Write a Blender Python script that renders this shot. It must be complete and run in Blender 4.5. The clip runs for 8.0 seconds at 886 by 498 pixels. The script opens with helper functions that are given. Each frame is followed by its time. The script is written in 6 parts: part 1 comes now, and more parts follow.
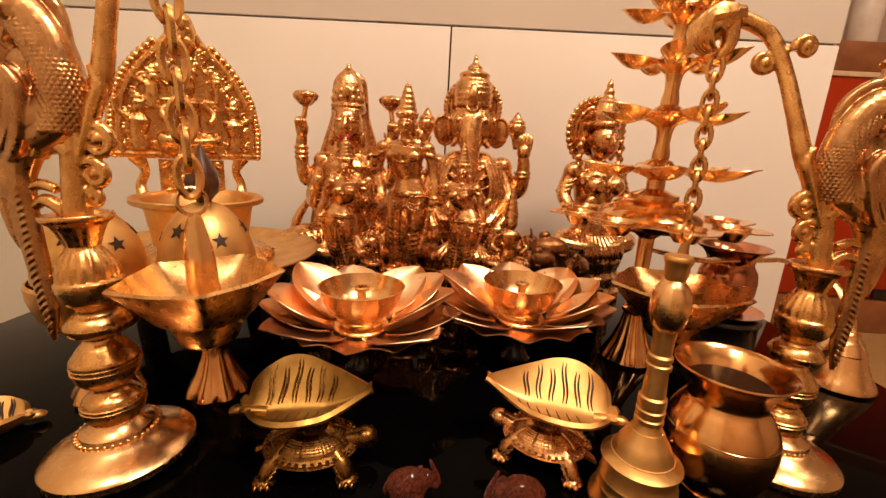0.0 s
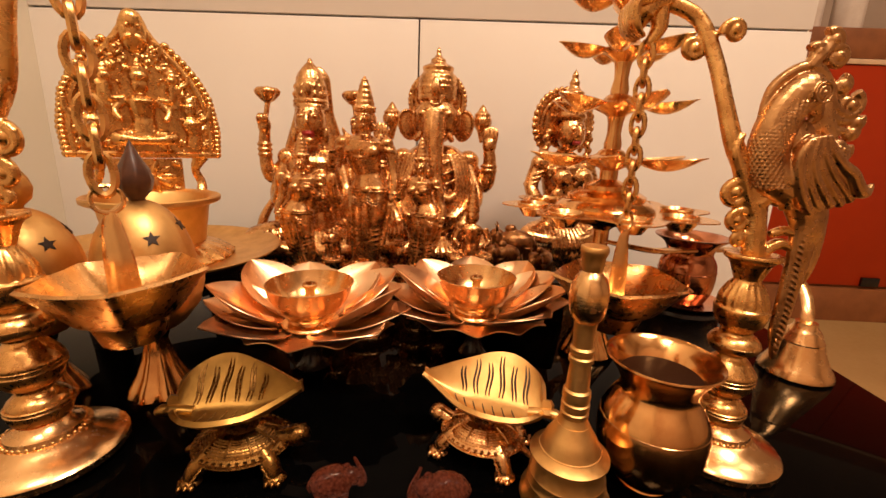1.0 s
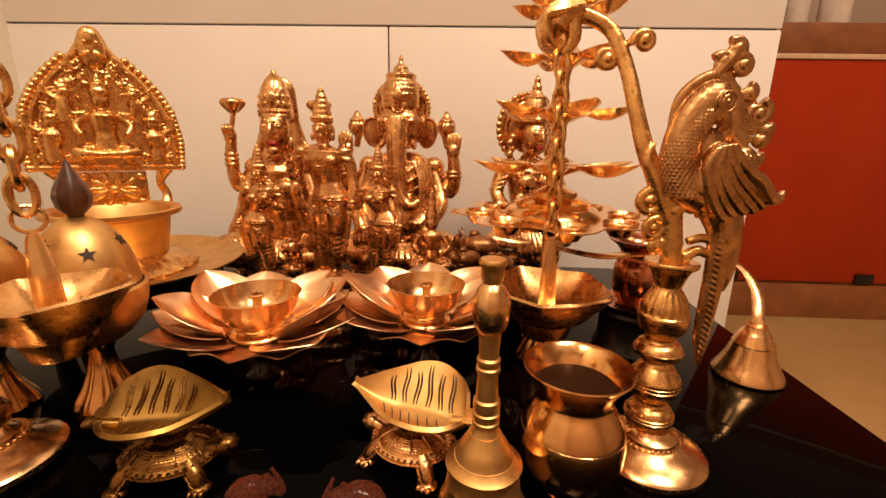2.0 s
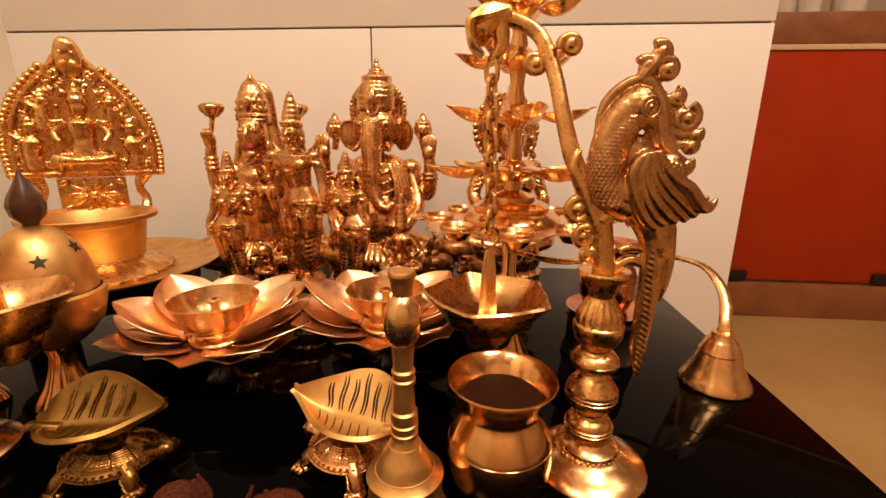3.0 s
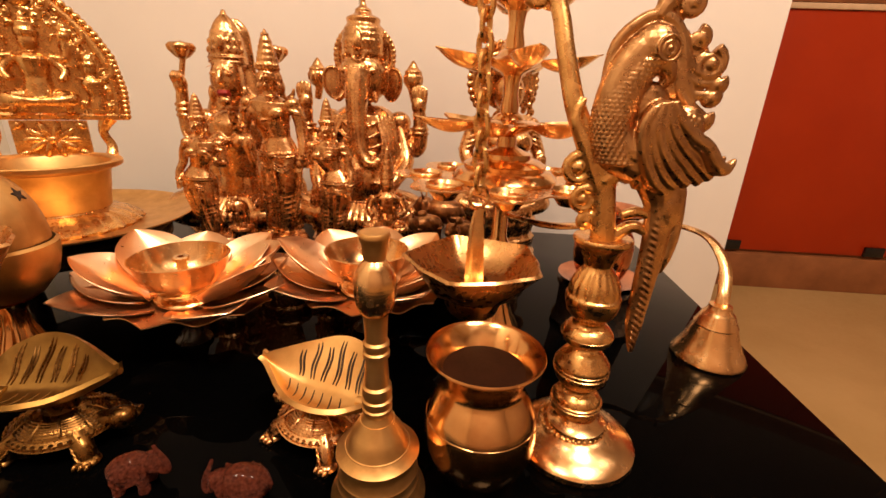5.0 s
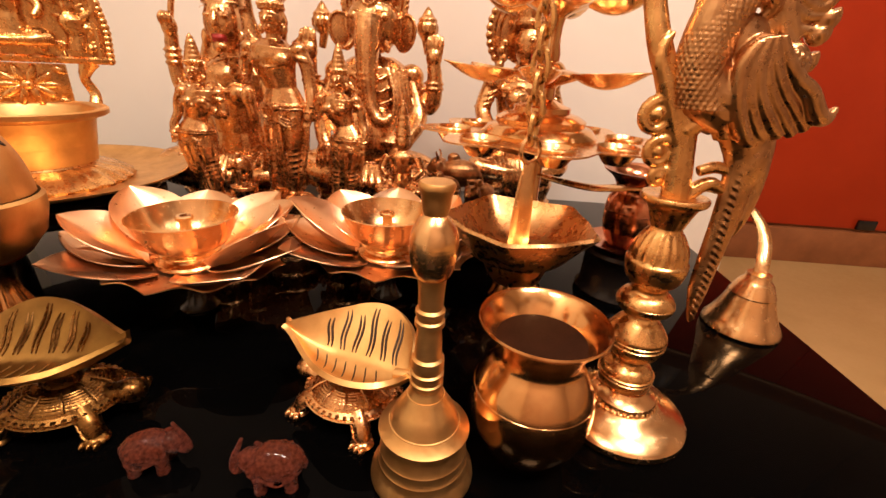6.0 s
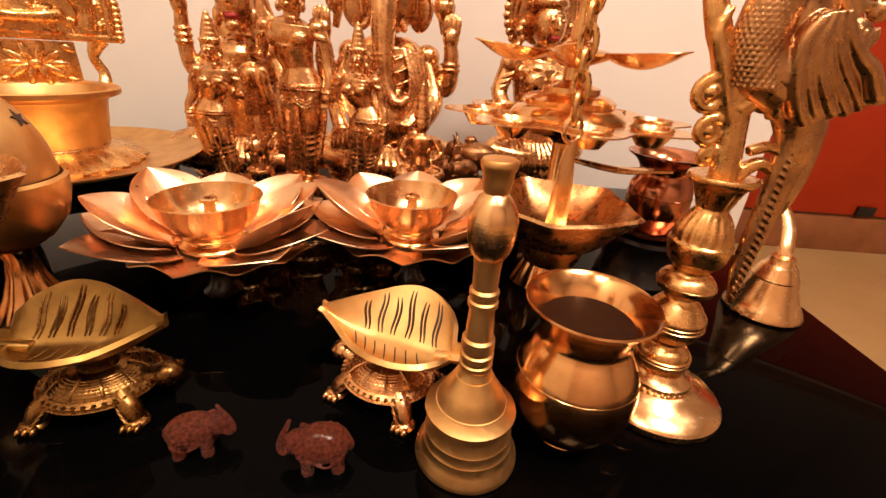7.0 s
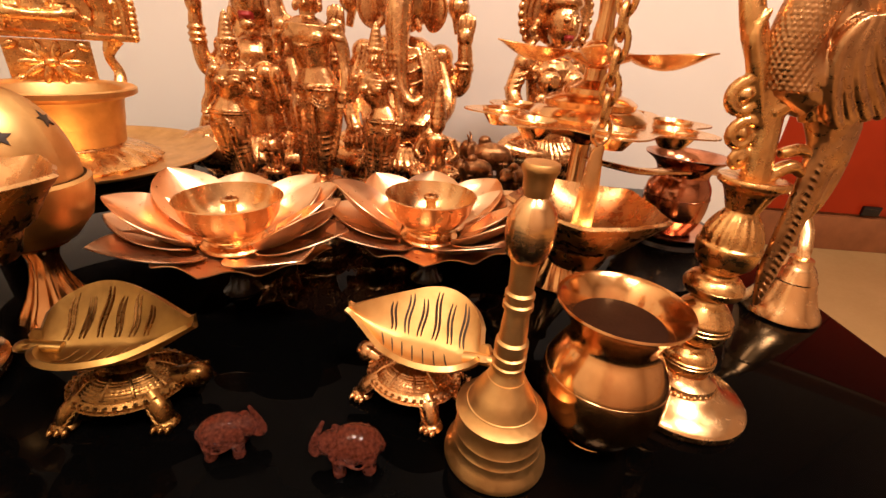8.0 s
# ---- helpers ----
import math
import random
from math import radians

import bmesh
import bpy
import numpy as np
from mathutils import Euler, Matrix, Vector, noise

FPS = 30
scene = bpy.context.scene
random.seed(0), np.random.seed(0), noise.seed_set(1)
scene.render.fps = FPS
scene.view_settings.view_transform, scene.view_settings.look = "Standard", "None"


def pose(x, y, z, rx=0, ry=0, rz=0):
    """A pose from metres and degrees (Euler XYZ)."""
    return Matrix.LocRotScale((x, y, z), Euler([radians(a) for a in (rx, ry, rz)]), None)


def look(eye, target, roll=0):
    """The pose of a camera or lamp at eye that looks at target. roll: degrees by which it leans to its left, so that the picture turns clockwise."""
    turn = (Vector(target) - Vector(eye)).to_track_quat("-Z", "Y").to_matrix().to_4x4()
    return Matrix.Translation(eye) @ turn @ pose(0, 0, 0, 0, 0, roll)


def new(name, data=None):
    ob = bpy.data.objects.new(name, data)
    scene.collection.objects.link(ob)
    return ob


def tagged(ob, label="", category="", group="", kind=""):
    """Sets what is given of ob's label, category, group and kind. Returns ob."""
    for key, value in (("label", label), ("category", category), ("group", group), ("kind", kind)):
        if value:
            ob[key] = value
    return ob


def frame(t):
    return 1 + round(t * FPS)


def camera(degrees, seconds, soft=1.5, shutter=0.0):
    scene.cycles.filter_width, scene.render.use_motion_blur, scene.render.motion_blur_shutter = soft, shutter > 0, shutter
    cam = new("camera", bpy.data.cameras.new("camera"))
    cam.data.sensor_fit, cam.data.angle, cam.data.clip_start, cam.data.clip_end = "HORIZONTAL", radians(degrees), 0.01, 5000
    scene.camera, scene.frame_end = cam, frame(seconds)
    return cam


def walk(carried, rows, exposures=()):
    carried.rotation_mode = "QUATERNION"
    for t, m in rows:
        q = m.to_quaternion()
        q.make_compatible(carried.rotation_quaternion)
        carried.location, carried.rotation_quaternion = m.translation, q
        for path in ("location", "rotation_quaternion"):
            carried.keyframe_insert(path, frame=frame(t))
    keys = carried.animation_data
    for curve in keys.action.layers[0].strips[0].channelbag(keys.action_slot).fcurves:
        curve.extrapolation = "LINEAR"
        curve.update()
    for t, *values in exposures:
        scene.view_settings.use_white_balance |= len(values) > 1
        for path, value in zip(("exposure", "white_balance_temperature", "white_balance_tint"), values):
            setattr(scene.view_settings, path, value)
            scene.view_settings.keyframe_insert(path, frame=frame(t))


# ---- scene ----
cam = camera(91.8, 8.0)
PATH = [
    (0, (0.039, 0.03, 0.224), (-0.006, 1.973, -0.247), 3.2),
    (0.5, (0.059, 0.034, 0.223), (-0.002, 1.972, -0.265), 2.5),
    (1, (0.089, 0.036, 0.224), (0.042, 1.975, -0.266), 2.2),
    (1.5, (0.115, 0.036, 0.228), (0.061, 1.973, -0.266), 1.7),
    (2, (0.149, 0.036, 0.234), (0.072, 1.974, -0.253), 1.1),
    (3.5, (0.229, 0.049, 0.244), (0.026, 1.968, -0.28), 0.3),
    (4, (0.235, 0.052, 0.244), (0.011, 1.961, -0.31), 0.2),
    (4.5, (0.229, 0.059, 0.241), (0.054, 1.958, -0.364), 1.1),
    (6, (0.177, 0.096, 0.216), (0.131, 1.929, -0.583), 3.7),
    (6.5, (0.158, 0.095, 0.21), (0.144, 1.914, -0.622), 4.0),
    (7, (0.149, 0.096, 0.21), (0.134, 1.905, -0.642), 4.1),
    (7.5, (0.14, 0.094, 0.211), (0.132, 1.905, -0.638), 4.5),
    (8, (0.132, 0.096, 0.211), (0.117, 1.901, -0.649), 4.2),
]
walk(cam, [(t, look(eye, target, roll)) for t, eye, target, roll in PATH], exposures=[(0.0, 0.20, 6450, 10), (4.5, 0.22, 6500, 10), (6.0, 0.58, 5800, 10), (8.0, 0.61, 5800, 10)])

# ---- world, lamps, exposure ----
world = bpy.data.worlds.new("world")
scene.world = world
world.use_nodes = True
world.node_tree.nodes["Background"].inputs[0].default_value = (0.9, 0.75, 0.55, 1)
world.node_tree.nodes["Background"].inputs[1].default_value = 0.03


def area_lamp(name, eye, target, sx, sy, watts, colour):
    data = bpy.data.lights.new(name, "AREA")
    data.shape, data.size, data.size_y, data.energy, data.color = "RECTANGLE", sx, sy, watts, colour
    ob = new(name, data)
    ob.matrix_world = look(eye, target)
    return ob


WARM = (1.0, 0.745, 0.565)
area_lamp("ceiling_lamp_light", (0.85, -0.35, 2.17), (0.80, -0.25, 0.0), 0.55, 0.5, 43, WARM)
# two added fills: weak light from the left, and one towards the cabinet
area_lamp("left_fill_light", (-0.30, -0.65, 2.17), (-0.28, -0.6, 0.0), 0.45, 0.45, 15, WARM)
area_lamp("far_fill_light", (1.7, 0.5, 2.17), (1.68, 0.55, 0.0), 0.5, 0.5, 4.5, WARM)


# ---- materials ----
def nodes_of(name):
    m = bpy.data.materials.new(name)
    m.use_nodes = True
    nt = m.node_tree
    return m, nt, nt.nodes, nt.links, nt.nodes["Principled BSDF"]


def noise_node(nt, scale, detail=4.0, rough=0.55):
    n = nt.nodes.new("ShaderNodeTexNoise")
    n.inputs["Scale"].default_value, n.inputs["Detail"].default_value, n.inputs["Roughness"].default_value = scale, detail, rough
    c = nt.nodes.get("Texture Coordinate") or nt.nodes.new("ShaderNodeTexCoord")
    nt.links.new(c.outputs["Object"], n.inputs["Vector"])
    return n


def ramp(nt, src, stops):
    r = nt.nodes.new("ShaderNodeValToRGB")
    while len(r.color_ramp.elements) < len(stops):
        r.color_ramp.elements.new(0.5)
    for e, (p, c) in zip(r.color_ramp.elements, stops):
        e.position, e.color = p, (*c, 1) if len(c) == 3 else c
    nt.links.new(src, r.inputs["Fac"])
    return r


def grey(v):
    return (v, v, v)


def metal(name, light, dark, rough=(0.2, 0.38), grain=60, fine=900, bump=0.12, relief=0.0006, spun=0.0, random_tint=False):
    m, nt, nodes, links, b = nodes_of(name)
    big, small = noise_node(nt, grain, 5), noise_node(nt, fine, 3)
    col = ramp(nt, big.outputs["Fac"], [(0.3, dark), (0.62, light)])
    b.inputs["Metallic"].default_value = 1.0
    out = col.outputs["Color"]
    if random_tint:
        info, hsv = nodes.new("ShaderNodeObjectInfo"), nodes.new("ShaderNodeHueSaturation")
        rg = nodes.new("ShaderNodeMapRange")
        rg.inputs["To Min"].default_value, rg.inputs["To Max"].default_value = 0.86, 1.1
        links.new(info.outputs["Random"], rg.inputs["Value"])
        links.new(rg.outputs["Result"], hsv.inputs["Value"])
        links.new(out, hsv.inputs["Color"])
        out = hsv.outputs["Color"]
    links.new(out, b.inputs["Base Color"])
    r = ramp(nt, small.outputs["Fac"], [(0.3, grey(rough[0])), (0.75, grey(rough[1]))])
    links.new(r.outputs["Color"], b.inputs["Roughness"])
    add = nodes.new("ShaderNodeMath")
    add.operation = "MULTIPLY_ADD"
    add.inputs[1].default_value = 0.10
    links.new(small.outputs["Fac"], add.inputs[0])
    links.new(big.outputs["Fac"], add.inputs[2])
    height = add.outputs[0]
    if spun:
        w = nodes.new("ShaderNodeTexWave")
        w.bands_direction, w.wave_type = "Z", "BANDS"
        w.inputs["Scale"].default_value, w.inputs["Distortion"].default_value = spun, 0.6
        links.new(nodes["Texture Coordinate"].outputs["Object"], w.inputs["Vector"])
        add2 = nodes.new("ShaderNodeMath")
        add2.operation = "ADD"
        links.new(height, add2.inputs[0])
        links.new(w.outputs["Fac"], add2.inputs[1])
        height = add2.outputs[0]
    bp = nodes.new("ShaderNodeBump")
    bp.inputs["Strength"].default_value, bp.inputs["Distance"].default_value = bump, relief
    links.new(height, bp.inputs["Height"])
    links.new(bp.outputs["Normal"], b.inputs["Normal"])
    return m


def surface(name, light, dark, rough=0.5, scale=20, bump=0.05, relief=0.001, coat=0.0, spec=0.5):
    m, nt, nodes, links, b = nodes_of(name)
    big, small = noise_node(nt, scale, 6), noise_node(nt, scale * 18, 3)
    col = ramp(nt, big.outputs["Fac"], [(0.32, dark), (0.68, light)])
    links.new(col.outputs["Color"], b.inputs["Base Color"])
    r = ramp(nt, small.outputs["Fac"], [(0.3, grey(max(0.02, rough * 0.85))), (0.75, grey(min(1, rough * 1.15)))])
    links.new(r.outputs["Color"], b.inputs["Roughness"])
    b.inputs["Coat Weight"].default_value = coat
    b.inputs["Specular IOR Level"].default_value = spec
    bp = nodes.new("ShaderNodeBump")
    bp.inputs["Strength"].default_value, bp.inputs["Distance"].default_value = bump, relief
    links.new(small.outputs["Fac"], bp.inputs["Height"])
    links.new(bp.outputs["Normal"], b.inputs["Normal"])
    return m


BRASS = metal("cast_brass", (0.86, 0.51, 0.19), (0.58, 0.29, 0.09), (0.22, 0.36), 60, 220, 0.16, 0.0010)
IDOL = metal("idol_brass", (0.80, 0.45, 0.19), (0.46, 0.22, 0.085), (0.20, 0.32), 60, 220, 0.05, 0.0005)
PLUMAGE = metal("matte_cast_brass", (0.64, 0.37, 0.165), (0.40, 0.20, 0.08), (0.24, 0.38), 60, 300, 0.06, 0.0006)
DARK_IDOL = metal("aged_bronze", (0.50, 0.25, 0.10), (0.16, 0.07, 0.03), (0.25, 0.45), 130, 400, 0.4, 0.0014)
SPUN = metal("spun_brass", (0.92, 0.59, 0.28), (0.80, 0.45, 0.18), (0.2, 0.30), 40, 160, 0.03, 0.0003, spun=160)
POLISHED = metal("polished_brass", (0.88, 0.51, 0.21), (0.66, 0.33, 0.12), (0.12, 0.24), 50, 200, 0.06, 0.0005)
PETAL = metal("coppery_brass_sheet", (0.94, 0.63, 0.38), (0.88, 0.52, 0.28), (0.26, 0.42), 30, 160, 0.07, 0.0008, random_tint=True)
SATIN = metal("satin_brass", (0.82, 0.51, 0.19), (0.64, 0.35, 0.11), (0.36, 0.50), 40, 300, 0.08, 0.0006)
# dull brass of the left turtle, darkened to hold the shade it stands in
SHADED = metal("dull_shaded_brass", (0.27, 0.137, 0.036), (0.14, 0.066, 0.018), (0.22, 0.36), 60, 300, 0.15, 0.0008)
OILED = metal("oil_stained_brass", (0.80, 0.48, 0.20), (0.56, 0.30, 0.11), (0.22, 0.36), 35, 180, 0.10, 0.0006)
# left leaf dish: yellow brass with its shade put into the colour
SHADED_YELLOW = metal("shaded_yellow_brass", (0.33, 0.19, 0.048), (0.20, 0.108, 0.027), (0.30, 0.46), 40, 260, 0.12, 0.0007)
COPPER = metal("copper", (0.62, 0.26, 0.13), (0.34, 0.12, 0.06), (0.1, 0.25), 45, 200, 0.08, 0.0005)
GROOVE = surface("dark_groove", (0.05, 0.025, 0.01), (0.025, 0.012, 0.006), 0.6, 200)
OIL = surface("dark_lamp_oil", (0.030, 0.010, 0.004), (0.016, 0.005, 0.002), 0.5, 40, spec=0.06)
PAINTED = surface("red_brown_glaze", (0.36, 0.075, 0.032), (0.12, 0.020, 0.008), 0.25, 420, 1.0, 0.004, coat=0.25)
KNOB = surface("dark_wood", (0.10, 0.035, 0.015), (0.045, 0.015, 0.008), 0.35, 120, coat=0.3)
WALL = surface("white_laminate", (0.80, 0.76, 0.69), (0.76, 0.71, 0.64), 0.42, 3, 0.03, 0.0006)
SIDE = surface("cream_paint", (0.78, 0.72, 0.58), (0.73, 0.67, 0.53), 0.7, 4, 0.08, 0.001)
PLASTER = surface("room_paint", (0.48, 0.37, 0.27), (0.43, 0.32, 0.23), 0.8, 3, 0.08, 0.001)
JOINT = surface("joint_shadow_gap", (0.10, 0.06, 0.04), (0.06, 0.035, 0.025), 0.8, 60)
GLASS_TOP = surface("black_glass", (0.0012, 0.0011, 0.0011), (0.0007, 0.0007, 0.0007), 0.035, 6, 0.0, 0.0001)
GLASS_TOP.node_tree.nodes["Principled BSDF"].inputs["IOR"].default_value = 1.10
# black lacquer; on the lotus feet it stands for shade
BLACK = surface("black_lacquer_and_shade", (0.012, 0.010, 0.009), (0.006, 0.005, 0.005), 0.25, 30)
RED = surface("red_laminate", (0.40, 0.034, 0.004), (0.34, 0.025, 0.002), 0.35, 3, 0.02, 0.0005, coat=0.0, spec=0.3)
BROWN = surface("brown_wood", (0.30, 0.105, 0.032), (0.20, 0.066, 0.018), 0.5, 14, 0.08)
EDGE = surface("pale_edge_strip", (0.72, 0.50, 0.30), (0.62, 0.42, 0.24), 0.5, 30)
FLOOR = surface("tan_floor_tile", (0.44, 0.28, 0.11), (0.38, 0.235, 0.085), 0.35, 5, 0.03)
PALE = surface("pale_plastic", (0.74, 0.66, 0.56), (0.62, 0.52, 0.42), 0.3, 20)
LIP = surface("red_lip_paint", (0.42, 0.03, 0.02), (0.34, 0.02, 0.015), 0.5, 90)


# ---- mesh building ----
class Shape:
    """Collects the faces of one mesh."""

    def __init__(self):
        self.v, self.f, self.k = [], [], []

    def add(self, verts, faces, m=None, k=0):
        n = len(self.v)
        self.v += [tuple(m @ Vector(p)) for p in verts] if m is not None else [tuple(p) for p in verts]
        self.f += [tuple(i + n for i in f) for f in faces]
        self.k += [k] * len(faces)
        return self

    def lathe(self, profile, seg=40, m=None, lobes=0, depth=0.0, span=None, k=0, curve=0):
        """Turns (radius, height) pairs round z; lobes and depth flute those within span."""
        if curve:
            fine, q = [], len(profile)
            for i in range(q - 1):
                p0, p1, p2, p3 = (profile[min(max(i + d, 0), q - 1)] for d in (-1, 0, 1, 2))
                for j in range(curve):
                    t = j / curve
                    fine.append(tuple(0.5 * (2 * b + (c - a) * t + (2 * a - 5 * b + 4 * c - d) * t * t + (3 * b - a - 3 * c + d) * t ** 3) for a, b, c, d in zip(p0, p1, p2, p3)))
            profile = [(max(r, 0.0), z) for r, z in fine] + [profile[-1]]
        vs, fs, n = [], [], len(profile)
        for r, z in profile:
            for j in range(seg):
                a = 2 * math.pi * j / seg
                q = r
                if lobes and (span is None or span[0] <= z <= span[1]):
                    q = r * (1 + depth * math.cos(lobes * a))
                vs.append((q * math.cos(a), q * math.sin(a), z))
        for i in range(n - 1):
            for j in range(seg):
                a, b = i * seg + j, i * seg + (j + 1) % seg
                fs.append((a, b, b + seg, a + seg))
        if profile[0][0] > 1e-5:
            fs.append(tuple(reversed(range(seg))))
        if profile[-1][0] > 1e-5:
            fs.append(tuple(range((n - 1) * seg, n * seg)))
        return self.add(vs, fs, m, k)

    def ball(self, c, r, m=None, seg=18, rings=10, turn=(0, 0, 0), k=0):
        r = (r, r, r) if isinstance(r, (int, float)) else r
        rot = Euler([radians(a) for a in turn]).to_matrix()
        vs, fs = [(0, 0, 1)], []
        for i in range(1, rings):
            t = math.pi * i / rings
            vs += [(math.sin(t) * math.cos(2 * math.pi * j / seg), math.sin(t) * math.sin(2 * math.pi * j / seg), math.cos(t)) for j in range(seg)]
        vs.append((0, 0, -1))
        last = len(vs) - 1
        for j in range(seg):
            fs.append((0, 1 + j, 1 + (j + 1) % seg))
            for i in range(rings - 2):
                a, b = 1 + i * seg + j, 1 + i * seg + (j + 1) % seg
                fs.append((a, a + seg, b + seg, b))
            a, b = 1 + (rings - 2) * seg + j, 1 + (rings - 2) * seg + (j + 1) % seg
            fs.append((a, last, b))
        vs = [Vector(c) + rot @ Vector((x * r[0], y * r[1], z * r[2])) for x, y, z in vs]
        return self.add(vs, fs, m, k)

    def tube(self, pts, radii, seg=10, m=None, flat=1.0, side=None, smooth=4, closed=False, k=0):
        """A round or flattened rod along a smooth curve through pts. side: the way in which it is flattened."""
        P = [Vector(p) for p in pts]
        R = list(radii) if isinstance(radii, (list, tuple)) else [radii] * len(P)
        if smooth > 1:
            Q, S, n = [], [], len(P)
            for i in range(n if closed else n - 1):
                g = (lambda q: P[q % n]) if closed else (lambda q: P[min(max(q, 0), n - 1)])
                p0, p1, p2, p3 = g(i - 1), g(i), g(i + 1), g(i + 2)
                for s in range(smooth):
                    t = s / smooth
                    Q.append(0.5 * ((2 * p1) + (p2 - p0) * t + (2 * p0 - 5 * p1 + 4 * p2 - p3) * t * t + (3 * p1 - p0 - 3 * p2 + p3) * t ** 3))
                    S.append(R[i] * (1 - t) + R[(i + 1) % n] * t)
            if not closed:
                Q.append(P[-1])
                S.append(R[-1])
            P, R = Q, S
        n, vs, fs = len(P), [], []
        ref = Vector(side) if side else None
        up = Vector((0.13, 0.31, 0.94))
        for i in range(n):
            d = (P[(i + 1) % n] - P[i - 1]) if closed else (P[min(i + 1, n - 1)] - P[max(i - 1, 0)])
            d = d.normalized() if d.length > 1e-9 else Vector((0, 0, 1))
            u = (ref if ref else up)
            u = u - d * u.dot(d)
            u = u.normalized() if u.length > 1e-6 else d.orthogonal().normalized()
            if not ref:
                up = u
            w = d.cross(u)
            for j in range(seg):
                a = 2 * math.pi * j / seg
                vs.append(P[i] + u * (R[i] * flat * math.cos(a)) + w * (R[i] * math.sin(a)))
        for i in range(n if closed else n - 1):
            for j in range(seg):
                a, b = i * seg + j, i * seg + (j + 1) % seg
                c, d = ((i + 1) % n) * seg + j, ((i + 1) % n) * seg + (j + 1) % seg
                fs.append((a, b, d, c))
        if not closed:
            fs.append(tuple(reversed(range(seg))))
            fs.append(tuple(range((n - 1) * seg, n * seg)))
        return self.add(vs, fs, m, k)

    def ring(self, c, R, r, m=None, seg=28, tube_seg=8, turn=(0, 0, 0), squash=(1, 1), k=0):
        rot = Euler([radians(a) for a in turn]).to_matrix()
        pts = [Vector(c) + rot @ Vector((R * squash[0] * math.cos(2 * math.pi * j / seg), R * squash[1] * math.sin(2 * math.pi * j / seg), 0)) for j in range(seg)]
        return self.tube(pts, r, tube_seg, m, smooth=1, closed=True, k=k)

    def box(self, lo, hi, m=None, bevel=0.0, k=0):
        """A box with its edges cut off."""
        (x0, y0, z0), (x1, y1, z1), b = lo, hi, bevel
        if b <= 0:
            vs = [(x, y, z) for z in (z0, z1) for y in (y0, y1) for x in (x0, x1)]
            return self.add(vs, [(0, 2, 3, 1), (4, 5, 7, 6), (0, 1, 5, 4), (2, 6, 7, 3), (0, 4, 6, 2), (1, 3, 7, 5)], m, k)
        bm = bmesh.new()
        bmesh.ops.create_cube(bm, size=1)
        for q in bm.verts:
            q.co = Vector(((x0 + x1) / 2 + q.co.x * (x1 - x0), (y0 + y1) / 2 + q.co.y * (y1 - y0), (z0 + z1) / 2 + q.co.z * (z1 - z0)))
        bmesh.ops.bevel(bm, geom=bm.edges[:], offset=b, segments=2, affect="EDGES", profile=0.5)
        bm.verts.index_update()
        self.add([q.co for q in bm.verts], [tuple(q.index for q in f.verts) for f in bm.faces], m, k)
        bm.free()
        return self

    def sheet(self, fn, nu, nv, thick=0.001, m=None, k=0):
        """A closed shell of even thickness over fn(u, v), with u and v from 0 to 1."""
        g = [[Vector(fn(i / nu, j / nv)) for j in range(nv + 1)] for i in range(nu + 1)]
        vs, fs, w = [], [], nv + 1
        nor = []
        for i in range(nu + 1):
            for j in range(nv + 1):
                a = g[min(i + 1, nu)][j] - g[max(i - 1, 0)][j]
                b = g[i][min(j + 1, nv)] - g[i][max(j - 1, 0)]
                c = a.cross(b)
                nor.append(c.normalized() if c.length > 1e-12 else Vector((0, 0, 1)))
        flat = [g[i][j] for i in range(nu + 1) for j in range(nv + 1)]
        N = len(flat)
        vs = flat + [p - q * thick for p, q in zip(flat, nor)]
        for i in range(nu):
            for j in range(nv):
                a, b, c, d = i * w + j, (i + 1) * w + j, (i + 1) * w + j + 1, i * w + j + 1
                fs += [(a, b, c, d), (a + N, d + N, c + N, b + N)]
        rim = [i * w for i in range(nu)] + [nu * w + j for j in range(nv)] + [i * w + nv for i in range(nu, 0, -1)] + [j for j in range(nv, 0, -1)]
        for p, q in zip(rim, rim[1:] + rim[:1]):
            fs.append((q, p, p + N, q + N))
        return self.add(vs, fs, m, k)


def mesh_of(name, shape, materials, sharp=38):
    me = bpy.data.meshes.new(name)
    me.from_pydata(shape.v, [], shape.f)
    for mat in materials if isinstance(materials, (list, tuple)) else [materials]:
        me.materials.append(mat)
    me.polygons.foreach_set("material_index", shape.k)
    me.polygons.foreach_set("use_smooth", [True] * len(shape.f))
    me.update()
    me.set_sharp_from_angle(angle=radians(sharp))
    return me


def part(name, shape, material, parent, label="", m=None, sharp=38):
    """Links a Shape, or a mesh made before, as one mesh under parent."""
    ob = new(name, shape if isinstance(shape, bpy.types.Mesh) else mesh_of(name, shape, material, sharp))
    ob.parent = parent
    if m is not None:
        ob.matrix_basis = m
    return tagged(ob, label)


def thing(name, m, label, category, group="", kind=""):
    ob = new(name)
    ob.empty_display_size = 0.02
    ob.matrix_basis = m
    return tagged(ob, label, category, group, kind)


def solid(name, shape, material, m, label, category, group="", kind="", sharp=38):
    ob = new(name, mesh_of(name, shape, material, sharp))
    ob.matrix_basis = m
    return tagged(ob, label, category, group, kind)


